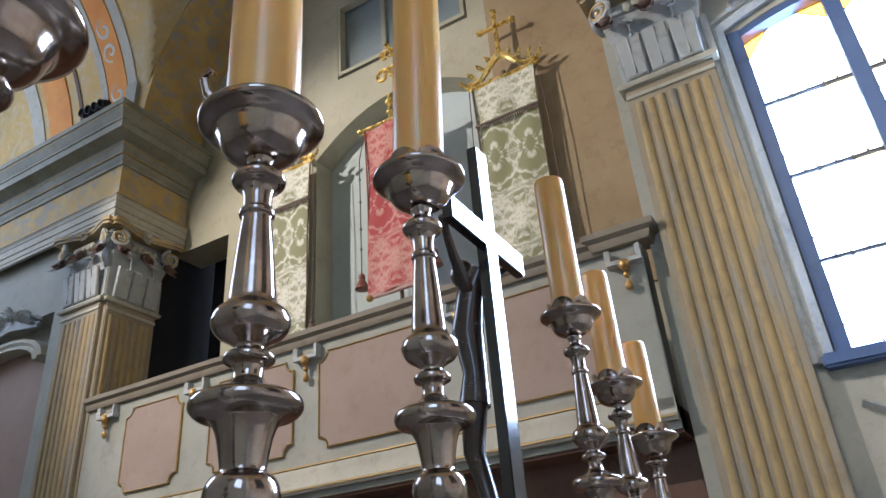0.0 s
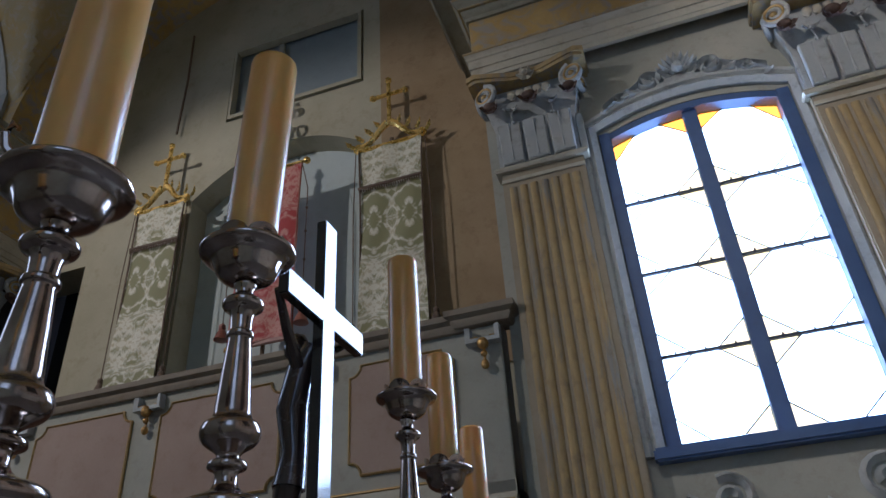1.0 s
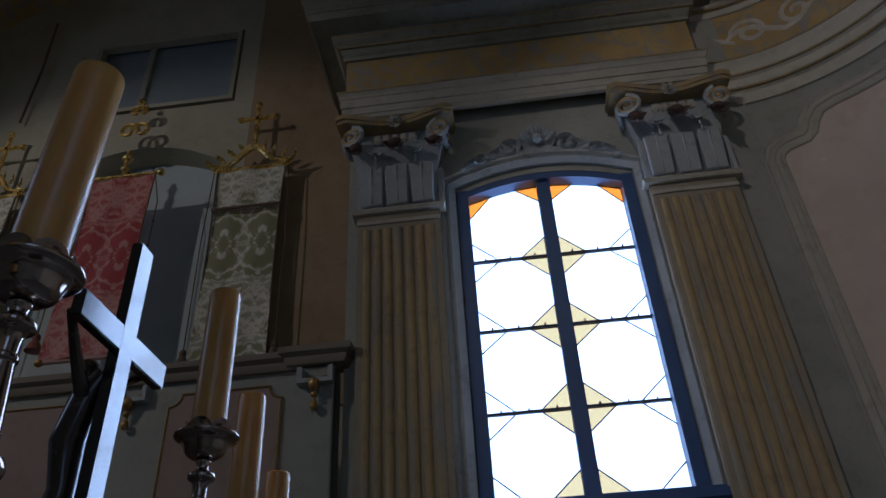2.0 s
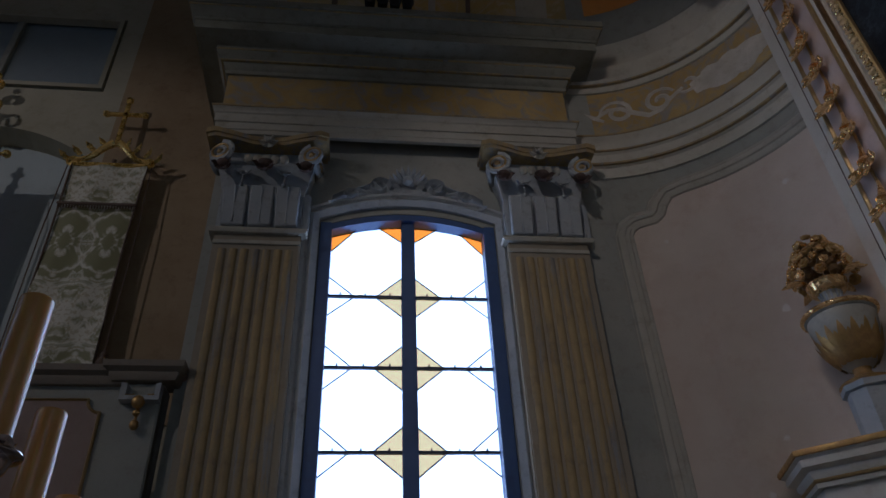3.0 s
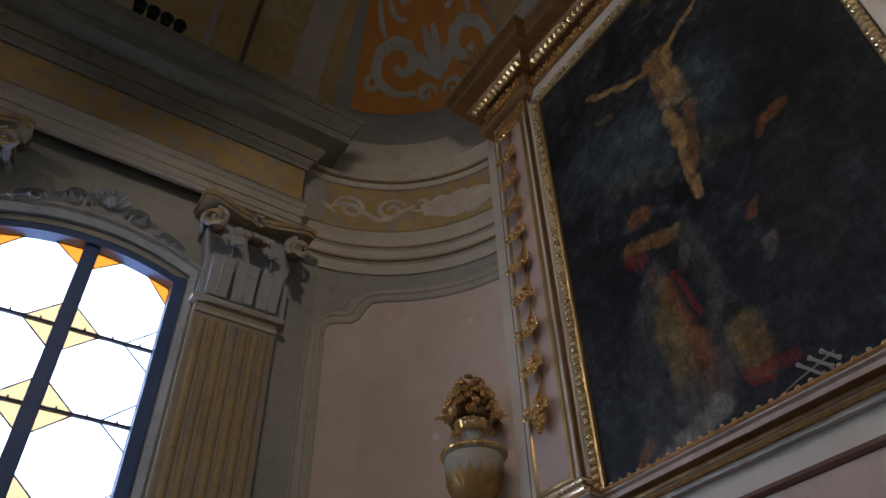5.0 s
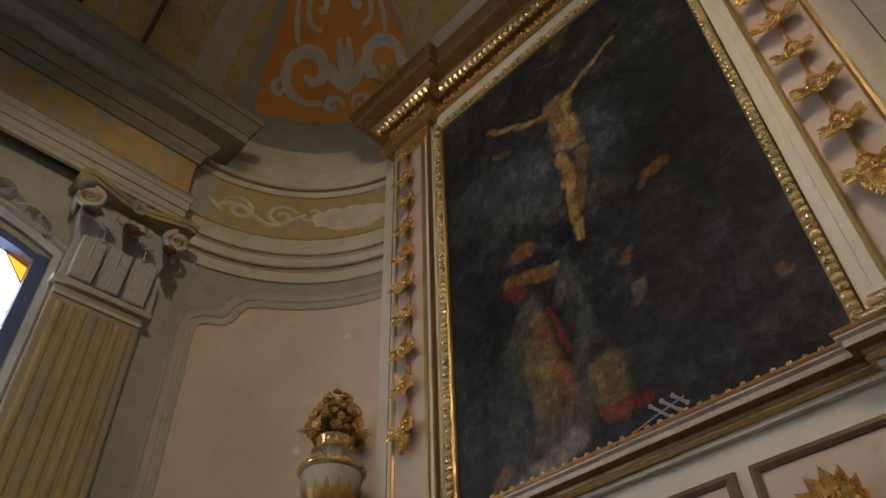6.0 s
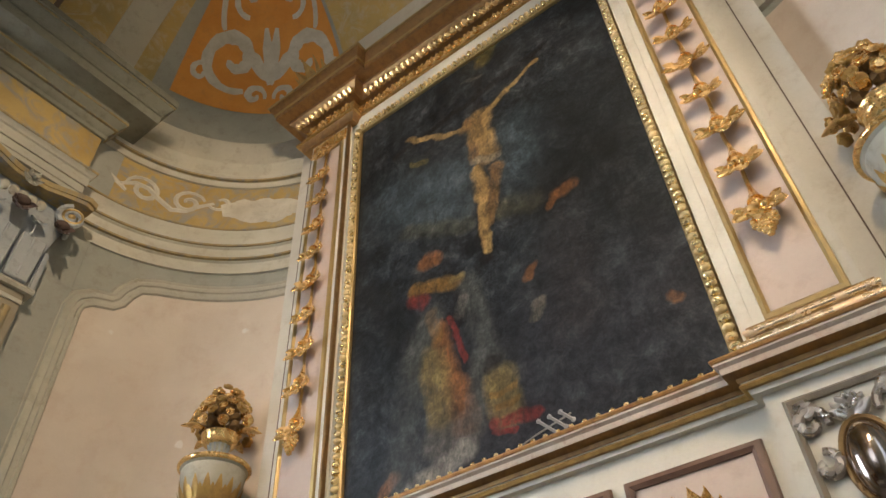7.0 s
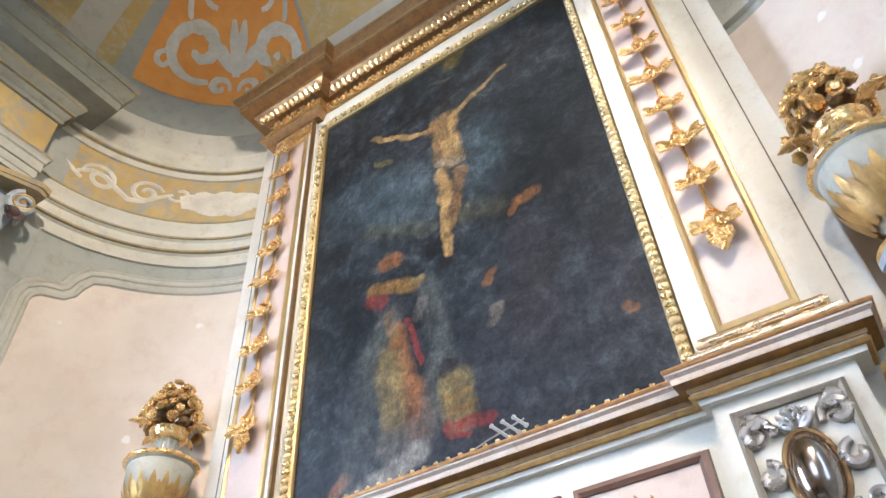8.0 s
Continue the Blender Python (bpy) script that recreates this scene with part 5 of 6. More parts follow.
part("inner_strip", boxes((2.90, 2.99, PY1 + 0.06, 2.42, 3.04, 6.16), bevel=0.004), CREAM, ret)
part("inner_strip", boxes((2.90, 2.99, 0.272, PY0 - 0.06, 3.04, 6.16), bevel=0.004), CREAM, ret)
part("head_strip", boxes((2.90, 2.99, 0.28, 2.42, PZ1 + 0.06, 6.25), bevel=0.004), CREAM, ret)


def broken(x0, dx):
    """The plan line of a cornice that breaks forward over both pilasters."""
    return [(3.1, -0.15), (x0, -0.15), (x0, 0.33), (x0 + dx, 0.33), (x0 + dx, 2.36), (x0, 2.36), (x0, 2.84), (3.1, 2.84)]


low = [(-0.05, 2.86), (0.03, 2.86), (0.035, 2.90), (0.05, 2.92), (0.05, 2.94), (0.085, 2.955), (0.085, 2.99), (0.10, 3.0), (0.10, 3.03), (-0.05, 3.04)]
part("base_cornice", sweep([(o, 2.93 + (z - 2.86) * 0.75) for o, z in low], broken(RX, 0.07), plan), CREAM, ret)
part("bole_line", sweep([(0.09, 3.046), (0.106, 3.046), (0.110, 3.054), (0.106, 3.062), (0.0, 3.069)], broken(RX, 0.07), plan), REDGILT, ret, "worn red and gilt edge")
part("rubbed_line", sweep([(0.06, 3.004), (0.088, 3.004), (0.089, 3.026), (0.102, 3.036), (0.102, 3.044), (0.06, 3.044)], broken(RX, 0.07), plan), RUBBEDRED, ret, "red band rubbed to cream")
# dark brown strip paints the shadow under the base cornice's projecting edge
part("shade_brown_cove", sweep([(0.03, 2.972), (0.053, 2.974), (0.054, 2.991), (0.088, 3.002), (0.03, 3.003)], broken(RX, 0.07), plan), BROWNGILT, ret, "gilt hollow darkened with brown")
bm = bmesh.new()
for k in range(34):
    blob(bm, (RX + 0.07 - 0.098, 0.38 + 0.0585 * k, 3.071), 0.009, 1, (0.8, 1.4, 0.9))
tagged(part("bead_line", bm, PALEGOLD, ret, "row of small gilt beads"), kind="stuff")
part("gilt_line", sweep([(0.03, 2.949), (0.048, 2.949), (0.055, 2.960), (0.045, 2.971), (0.03, 2.971)], broken(RX, 0.07), plan), GOLDDULL, ret)
up1 = [(-0.05, 6.15), (0.02, 6.15), (0.03, 6.19), (0.05, 6.21), (0.05, 6.25), (-0.05, 6.26)]
up2 = [(-0.05, 6.43), (0.05, 6.43), (0.07, 6.46), (0.12, 6.49), (0.12, 6.53), (0.20, 6.54), (0.20, 6.60), (0.24, 6.64), (0.25, 6.69), (-0.05, 6.70)]
part("upper_architrave", sweep(up1, broken(RX, 0.09), plan), WALNUTGILT, ret, "brown and gilt moulding")
part("upper_frieze", sweep([(-0.05, 6.255), (0.0, 6.255), (0.0, 6.435), (-0.05, 6.435)], broken(RX, 0.09), plan), GOLDDULL, ret)
part("upper_cornice", sweep(up2, broken(RX, 0.09), plan), WALNUTGILT, ret, "brown moulded cornice with gilt leaves")
part("gilt_line", sweep([(0.05, 6.215), (0.062, 6.215), (0.066, 6.23), (0.06, 6.245), (0.05, 6.245)], broken(RX, 0.09), plan), GOLDDULL, ret)
part("gilt_line", sweep([(0.20, 6.585), (0.212, 6.585), (0.216, 6.592), (0.212, 6.60), (0.20, 6.60)], broken(RX, 0.09), plan), OCHREGILT, ret)
part("gilt_line", sweep([(0.245, 6.672), (0.256, 6.672), (0.259, 6.681), (0.256, 6.69), (0.24, 6.69)], broken(RX, 0.09), plan), OCHREGILT, ret)
# carved leaves along the upper frieze and under the cornice
for y in np.arange(-0.12, 2.84, 0.085):
    x = RX if (y < 0.33 or y > 2.36) else RX + 0.09
    bm = bmesh.new()
    for a in (25, 155, 75, 115, -35, 215):
        petal(bm, (x - 0.010, y, 6.33), (-0.2, math.cos(radians(a)), math.sin(radians(a))), (-1, 0, 0), 0.072, 0.036)
    blob(bm, (x - 0.036, y, 6.335), 0.019, 1)
    part("frieze_leaf", bm, GOLD, ret)
for y0, y1, x in ((-0.22, 0.40, RX - 0.075), (0.44, 2.26, RX + 0.015), (2.30, 2.91, RX - 0.075)):
    bm = bmesh.new()
    cnt = round((y1 - y0) / 0.052)
    for k in range(cnt):
        y = y0 + (y1 - y0) * (k + 0.5) / cnt
        petal(bm, (x + 0.02, y, 6.425), (-0.75, 0.0, 0.66), (-0.5, 0, -0.85), 0.062, 0.042)
    tagged(part("leaf_moulding", bm, GOLD, ret, "row of gilt leaves under the cornice"), kind="stuff")
part("attic", boxes((2.95, 3.14, -0.1, 2.8, 6.69, 8.2)), CREAM, ret)
for y in (0.04, 2.66):
    bm = bmesh.new()
    for k in range(9):
        a = k * 0.7
        leaf(bm, (2.74, y, 6.70), (-0.5 * math.cos(a), math.sin(a), 0.9), (-1, 0, 0.2), 0.24, 0.10, 0.6)
    for k in range(8):
        blob(bm, (2.72 + random.uniform(-0.08, 0.04), y + random.uniform(-0.12, 0.12), 6.84 + random.uniform(-0.08, 0.1)), 0.04, 1)
    part("crest_flower", bm, GOLDDULL, ret, "gilt carved flowers on the cornice")

# lower zone: pedestals with a carved medallion, recessed panels under the painting
part("predella", boxes((2.93, 3.10, 0.28, 2.42, 1.0, 2.94)), CREAM, ret)
for y0, y1 in ((0.42, 0.88), (0.98, 1.72), (1.82, 2.28)):
    pr = part("predella_panel", boxes((2.918, 2.935, y0, y1, 2.2, 2.80)), ROSE, ret, "rose predella panel", smooth=False)
    part("panel_moulding", sweep([(-0.015, 0.0), (-0.015, 0.02), (0.0, 0.03), (0.02, 0.02), (0.025, 0.0)], [(y1, 2.2), (y0, 2.2), (y0, 2.80), (y1, 2.80)], facing_west(2.93), True), WOOD, pr, "dark brown moulding")
    bm = bmesh.new()
    cy = (y0 + y1) / 2
    for k in range(12):
        a = k * math.pi / 6
        leaf(bm, (2.91, cy, 2.58), (-0.3, math.cos(a), math.sin(a)), (-1, 0, 0), 0.14, 0.07, 0.6)
    for k in range(9):
        blob(bm, (2.87, cy + 0.05 * math.cos(k * 0.7), 2.58 + 0.05 * math.sin(k * 0.7)), 0.028, 1)
    part("gilt_rosette", bm, GOLD, pr, "gilt carved rosette")
for cy in (2.60, 0.10):
    p = part("pedestal", boxes((RX, 3.1, cy - 0.235, cy + 0.235, 1.0, 2.94), bevel=0.006), CREAM, ret)
    part("medallion_moulding", sweep([(-0.014, 0.0), (-0.014, 0.014), (0.0, 0.024), (0.010, 0.014), (0.014, 0.0)], [(cy + 0.17, 2.33), (cy - 0.17, 2.33), (cy - 0.17, 2.87), (cy + 0.17, 2.87)], west, True), RAILPAINT, p, "brown and gilt moulding")
    m = part("medallion", lathe([(0.0, 0.06), (0.03, 0.058), (0.065, 0.045), (0.088, 0.02), (0.094, 0.0)], 32), SILVER, p, "oval polished silver boss")
    m.data.transform(Matrix.Translation((RX - 0.004, cy, 2.62)) @ Matrix.Rotation(radians(-90), 4, "Y") @ Matrix.Diagonal((1.42, 0.80, 0.9, 1.0)))
    part("medallion_rim", tube([(RX - 0.012, cy + 0.080 * math.cos(radians(a)), 2.62 + 0.138 * math.sin(radians(a))) for a in range(0, 361, 12)], 0.009, 6), BROWNGILT, p)
    for sy in (-1, 1):
        for zc, a0, a1, r in ((2.78, 200, -200, 0.055), (2.50, 160, 520, 0.055), (2.64, 90, 420, 0.045), (2.41, 20, -300, 0.04), (2.82, 0, 300, 0.03)):
            c = scroll(cy + sy * 0.125, zc, r, 0.012, a0 if sy > 0 else 180 - a0, a1 if sy > 0 else 180 - a1, 18)
            part("carved_scroll", tube([west(u, v, 0.012) for u, v in c], [0.010 + 0.010 * math.sin(math.pi * (i + 2) / 21) for i in range(18)], 8), SILVERLEAF, p)
    bm = bmesh.new()
    for k in range(7):
        a = radians(20 + k * 23)
        petal(bm, (RX - 0.01, cy, 2.765), (-0.2, math.cos(a), math.sin(a)), (-1, 0, 0), 0.075, 0.034)
    part("carved_leaf", bm, SILVERLEAF, p)


# wings with the flower urns
def urn(y):
    u = thing("urn", "grey and gilt wooden urn with carved gilt flowers", "urn", "urns beside the altarpiece", at=(2.78, y, 3.12))
    part("pedestal", lathe([(0.118, -0.212), (0.118, 0.015), (0.138, 0.02), (0.138, 0.05)], 8), GREY2, u, smooth=False)
    part("foot", lathe(smooth_profile([(0.13, 0.05), (0.135, 0.065), (0.10, 0.08), (0.06, 0.10), (0.042, 0.13), (0.050, 0.15)]), 32), GOLDDULL, u, "gilt foot")
    BODY = [(0.046, 0.145), (0.070, 0.160), (0.100, 0.20), (0.132, 0.26), (0.156, 0.33), (0.170, 0.40), (0.173, 0.43), (0.168, 0.445)]
    part("body", lathe(smooth_profile(BODY), 48), MOULD, u)
    part("shoulder", lathe(smooth_profile([(0.168, 0.44), (0.184, 0.452), (0.186, 0.468), (0.172, 0.484), (0.135, 0.497), (0.085, 0.508), (0.058, 0.525), (0.048, 0.56), (0.050, 0.59), (0.062, 0.615)]), 40), MOULD, u, "gilt edged shoulder and neck")
    for k in range(12):
        a = 2 * math.pi * k / 12
        part("neck_flute", tube([(r * math.cos(a), r * math.sin(a), z) for r, z in ((0.064, 0.522), (0.053, 0.545), (0.051, 0.575), (0.060, 0.605))], 0.006, 6), GREY2, u)
    part("rim", lathe(smooth_profile([(0.06, 0.607), (0.088, 0.612), (0.098, 0.625), (0.102, 0.648), (0.108, 0.664), (0.100, 0.672), (0.06, 0.668)]), 36), GOLD, u, "gilt rim")
    part("gilt_ring", lathe(smooth_profile([(0.172, 0.450), (0.194, 0.453), (0.200, 0.465), (0.192, 0.478), (0.165, 0.482)]), 44), GOLD, u)
    rnd = random.Random(5)
    # long leaves in relief that lie on the bowl, in two staggered rows
    for row, (z0, ln, cnt) in enumerate(((0.165, 0.265, 16), (0.16, 0.205, 16))):
        for k in range(cnt):
            a = 2 * math.pi * (k + 0.5 * row) / cnt
            c, sn = math.cos(a), math.sin(a)
            bm = bmesh.new()
            r0 = 0.074 if row == 0 else 0.078
            petal(bm, (r0 * c, r0 * sn, z0), (0.47 * c, 0.47 * sn, 0.88), (c, sn, -0.55), ln, 0.040)
            for p in bm.verts:
                rad = math.hypot(p.co.x, p.co.y)
                want = float(np.interp(p.co.z, [b[1] for b in BODY], [b[0] for b in BODY]))
                k2 = (want + 0.010 * (1 + row) + min(0.0, rad - want - 0.012) * 0.15) / max(rad, 0.01)
                p.co.x, p.co.y = p.co.x * k2, p.co.y * k2
            part("gadroon_leaf", bm, GOLDDULL, u)
    # a loose bunch of open flowers, widest low down
    for k in range(58):
        f = (k + 0.5) / 58
        a = k * 2.39996
        rr = (1.0 - 0.72 * f ** 1.4) * rnd.uniform(0.80, 1.10)
        c = Vector((rr * math.cos(a) * 0.178, rr * math.sin(a) * 0.178, 0.705 + 0.245 * f + rnd.uniform(-0.012, 0.012)))
        out = (c - Vector((0, 0, 0.70))).normalized()
        out = (out + Vector((0, 0, -0.15)) + Vector((rnd.uniform(-0.3, 0.3), rnd.uniform(-0.3, 0.3), rnd.uniform(-0.3, 0.3)))).normalized()
        side = out.cross(Vector((0.2, 0.1, 1))).normalized()
        up = side.cross(out)
        size = rnd.uniform(0.85, 1.3)
        bm = bmesh.new()
        for q in range(5):
            b = 2 * math.pi * q / 5 + rnd.uniform(-0.2, 0.2)
            petal(bm, c, side * math.cos(b) + up * math.sin(b) + out * 0.45, out, 0.036 * size, 0.032 * size)
        tube([c, c + out * 0.016 * size, c + out * 0.026 * size], [0.009 * size, 0.011 * size, 0.014 * size], 8, bm)
        part("flower", bm, GOLD if k % 3 else GOLDDULL, u)
    bm = bmesh.new()
    for k in range(26):
        a, f = k * 2.39996, (k + 0.5) / 26
        blob(bm, (0.10 * (1 - 0.6 * f) * math.cos(a), 0.10 * (1 - 0.6 * f) * math.sin(a), 0.69 + 0.22 * f), 0.034, 1)
    tagged(part("foliage", bm, BROWNGILT, u, "browned gilt foliage behind the flowers"), kind="stuff")
    for k in range(5):
        a = 2 * math.pi * k / 5 + 0.30
        bm = bmesh.new()
        petal(bm, (0.090 * math.cos(a), 0.090 * math.sin(a), 0.690), (math.cos(a), math.sin(a), 0.05), (0.05 * math.cos(a), 0.05 * math.sin(a), 1), 0.15, 0.046)
        for p in bm.verts:
            p.co.z -= 2.2 * max(0.0, math.hypot(p.co.x, p.co.y) - 0.15) ** 1.5
        part("leaf", bm, GOLD, u)
    return u


for y, s in ((3.16, 1), (-0.46, -1)):
    wg = thing("altarpiece_wing", "cream side wing of the altarpiece with a gilt-edged ledge", "altarpiece wing")
    # the wing is canted towards the choir
    line = [(3.1, 3.0), (2.92, 3.0), (2.48, 3.36), (2.53, 3.55), (3.1, 3.55)]
    if s < 0:
        line = [(px, 2 * MID - py) for px, py in reversed(line)]
    part("body", prism(line, 1.0, 2.74, plan), CREAM, wg, smooth=False)
    part("ledge", sweep([(o, z - 0.14) for o, z in low], line, plan), CREAM, wg)
    part("gilt_edge", sweep([(0.08, 2.865), (0.108, 2.865), (0.112, 2.88), (0.108, 2.895), (0.0, 2.905)], line, plan), GOLDDULL, wg, "gilt ledge edge")
    part("gilt_line", sweep([(0.03, 2.742), (0.042, 2.744), (0.045, 2.752), (0.040, 2.760), (0.03, 2.762)], line, plan), OCHREGILT, wg)
    part("ledge_top", prism(line, 2.86, 2.908, plan), CREAM, wg, smooth=False)
    urn(y)


# ---- the rounded corner: painted mouldings, fresco and panel ----
cw = thing("corner_entablature", "curved grey mouldings and ochre frieze round the choir corner", "entablature", kind="structure")
part("frieze", corner_band([(5.66, 0.0), (5.66, 0.012), (6.16, 0.012), (6.16, 0.0)]), FRIEZE, cw, "ochre frieze with grey scrolls")
part("architrave", corner_band([(5.24, 0.0), (5.24, 0.02), (5.33, 0.025), (5.34, 0.04), (5.36, 0.045), (5.37, 0.03), (5.46, 0.035), (5.47, 0.05), (5.49, 0.055), (5.50, 0.035), (5.60, 0.04), (5.62, 0.055), (5.655, 0.06), (5.66, 0.0)]), CORNERPAINT, cw)
part("cornice", corner_band([(6.158, 0.0), (6.16, 0.03), (6.19, 0.04), (6.21, 0.035), (6.24, 0.06), (6.27, 0.065), (6.28, 0.04), (6.31, 0.045), (6.36, 0.085), (6.39, 0.09), (6.40, 0.06), (6.46, 0.03), (6.54, 0.02), (6.62, 0.045), (6.68, 0.06), (6.71, 0.05), (6.72, 0.0)]), CORNERPAINT, cw, "hollow pale cornice")
for z in (5.345, 5.475, 5.64, 6.215, 6.375):
    part("ochre_line", corner_band([(z, 0.0), (z, 0.064), (z + 0.014, 0.066), (z + 0.016, 0.0)]), REED, cw, "thin ochre line")


def cfn(u, v, d):
    return corner(u, v, 0.012 + d)


# scrolls of the curved frieze: u in degrees, about 42 to the metre
DEG = 1 / radians(NR)
for pts, w in ((scroll(0.42, 5.92, 0.14, 0.02, 180, -330), 0.045), (scroll(0.76, 5.93, 0.13, 0.02, 20, 560), 0.045), (scroll(1.0, 5.99, 0.10, 0.02, 200, 500), 0.04), ([(0.25 + 0.1 * i, 5.89 + 0.08 * math.sin(i * 1.1)) for i in range(8)], 0.05),
               ([(1.02 + 0.065 * i, 5.90 + 0.02 * math.sin(i * 1.1)) for i in range(11)], 0.23), ([(1.12 + 0.05 * i, 5.99 + 0.02 * math.sin(i * 1.7)) for i in range(8)], 0.10), ([(1.30 + 0.05 * i, 5.82 + 0.02 * math.sin(i * 1.5)) for i in range(7)], 0.10), ([(0.05 + 0.05 * i, 5.99 - 0.03 * i) for i in range(6)], 0.05)):
    n = len(pts)
    bm = bmesh.new()
    vs = []
    for i, p in enumerate(pts):
        a, b = Vector(pts[max(i - 1, 0)]), Vector(pts[min(i + 1, n - 1)])
        d = (b - a).normalized()
        q = Vector((-d.y, d.x)) * w * (0.5 + 0.5 * math.sin(math.pi * (i + 0.6) / n)) / 2
        vs.append([bm.verts.new(cfn((p[0] + q.x) * DEG, p[1] + q.y, 0.0)), bm.verts.new(cfn(p[0] * DEG, p[1], 0.010)), bm.verts.new(cfn((p[0] - q.x) * DEG, p[1] - q.y, 0.0))])
    for a, b in zip(vs, vs[1:]):
        bm.faces.new((a[0], a[1], b[1], b[0])), bm.faces.new((a[1], a[2], b[2], b[1]))
    part("painted_scroll", bm, SCROLLPAINT, cw, "grey painted scroll")

# pink field with an eared moulded border
U0, U1, ZT = 13, 85, 4.99
edge = [(U0, 1.2), (U0, ZT - 0.30)] + [(U0 + 5 * (1 - math.cos(radians(a))), ZT - 0.30 + 0.08 * math.sin(radians(a))) for a in (30, 60, 90)] + [(U0 + 8, ZT - 0.21), (U0 + 10.5, ZT - 0.16), (U0 + 12.0, ZT - 0.08), (U0 + 14, ZT - 0.02), (U0 + 18, ZT)] + [(u, ZT) for u in range(int(U0) + 22, U1 + 1, 4)]
bm = bmesh.new()
prev = None
for i, (u, z) in enumerate(edge[1:]):
    a, b = bm.verts.new(corner(u, 1.2, 0.006)), bm.verts.new(corner(u, z, 0.006))
    if prev and u > edge[i][0] + 1e-6:
        bm.faces.new((prev[0], a, b, prev[1]))
    prev = (a, b)


def mirrored(bm):
    """The same form across the choir's middle line."""
    for p in bm.verts:
        p.co.y = 2 * MID - p.co.y
    return bm


structure("wall_panel_south", mirrored(bm.copy()), PINK, "faded salmon-pink plaster field in the south corner", "wall", True)
structure("architrave_south", mirrored(corner_band([(5.05, 0.0), (5.06, 0.03), (5.09, 0.032), (5.10, 0.015), (5.24, 0.02), (5.33, 0.025), (5.34, 0.04), (5.36, 0.045), (5.37, 0.03), (5.46, 0.035), (5.47, 0.05), (5.49, 0.055), (5.50, 0.035), (5.60, 0.04), (5.62, 0.055), (5.655, 0.06), (5.66, 0.0)])), MOULD, "pale grey curved mouldings of the south corner", "moulding", True)
structure("wall_panel", bm, PINK, "faded salmon-pink plaster field in the rounded corner", "wall", True)


def band_along(pts, prof):
    bm = bmesh.new()
    rows = []
    n = len(pts)
    P = [Vector((p[0] / DEG, p[1])) for p in pts]
    for i, p in enumerate(P):
        d = (P[min(i + 1, n - 1)] - P[max(i - 1, 0)]).normalized()
        q = Vector((-d.y, d.x))
        rows.append([bm.verts.new(corner((p.x + q.x * o) * DEG, p.y + q.y * o, dd)) for o, dd in prof])
    for a, b in zip(rows, rows[1:]):
        for j in range(len(prof) - 1):
            bm.faces.new((a[j], a[j + 1], b[j + 1], b[j]))
    return bm


tagged(obj("trim", band_along(edge, [(-0.01, 0.0), (0.0, 0.022), (0.02, 0.026), (0.028, 0.014), (0.055, 0.016), (0.062, 0.028), (0.085, 0.026), (0.105, 0.012), (0.125, 0.020), (0.14, 0.0)]), MOULD, None, True), "grey eared moulding round the pink plaster field", "moulding", kind="structure")


# fresco on the vault above the corner
def fresco(u, v, d):
    """u: degrees round the corner, v: metres up from the cornice along the vault."""
    R = 2.63
    t = v / R
    s = R * (1 - math.cos(t)) + d
    a = radians(90 - u)
    r = NR - s
    return Vector((NX + r * math.cos(a), NY + r * math.sin(a), SPRING + R * math.sin(t)))


def fresco_patch(u0, u1, v0, v1, d):
    bm = bmesh.new()
    g = [[bm.verts.new(fresco(u0 + (u1 - u0) * i / 20, v0 + (v1 - v0) * j / 12, d)) for i in range(21)] for j in range(13)]
    for j in range(12):
        for i in range(20):
            bm.faces.new((g[j][i], g[j][i + 1], g[j + 1][i + 1], g[j + 1][i]))
    return bm


fr = thing("vault_fresco", "orange fresco panel with grey acanthus scrolls above the corner", "fresco", kind="structure")
part("orange_field", fresco_patch(14, 88, 0.60, 2.3, 0.016), ORANGE, fr)
part("grey_border", fresco_patch(7, 90, 0.24, 2.5, 0.008), GREY, fr)
for s in (-1, 1):
    for c, wide in (([(s * p, q) for p, q in scroll(0.42, 1.16, 0.36, 0.05, -115, 330, 34)], 0.15), ([(s * p, q) for p, q in scroll(0.15, 0.80, 0.11, 0.02, 200, -190)], 0.075),
                    ([(s * p, q) for p, q in scroll(0.36, 1.86, 0.26, 0.04, -100, 300, 28)], 0.12), ([(s * (0.04 + 0.035 * i), 1.0 + 0.065 * i - 0.004 * i * i) for i in range(8)], 0.11),
                    ([(s * (0.03 + 0.05 * i), 0.98 + 0.03 * i + 0.006 * i * i) for i in range(7)], 0.09), ([(s * 0.012 * i, 0.92 + 0.10 * i) for i in range(7)], 0.12),
                    ([(s * p, q) for p, q in scroll(0.72, 0.92, 0.12, 0.02, 150, -210)], 0.06), ([(s * (0.60 + 0.03 * i), 1.42 + 0.03 * i + 0.01 * i * i) for i in range(7)], 0.08)):
        n = len(c)
        bm = bmesh.new()
        vs = []
        for i, p in enumerate(c):
            d = (Vector(c[min(i + 1, n - 1)]) - Vector(c[max(i - 1, 0)])).normalized()
            q = Vector((-d.y, d.x)) * wide * (0.35 + 0.65 * math.sin(math.pi * (i + 0.5) / n)) * (1 + 0.12 * math.sin(i * 1.9)) / 2
            vs.append([bm.verts.new(fresco(53 + (p[0] + k * q.x) * DEG, p[1] + k * q.y, 0.020 + (0.004 if k == 0 else 0))) for k in (1, 0, -1)])
        for a, b in zip(vs, vs[1:]):
            bm.faces.new((a[0], a[1], b[1], b[0])), bm.faces.new((a[1], a[2], b[2], b[1]))
        part("painted_scroll", bm, SCROLLPAINT, fr, "grey painted acanthus scroll")

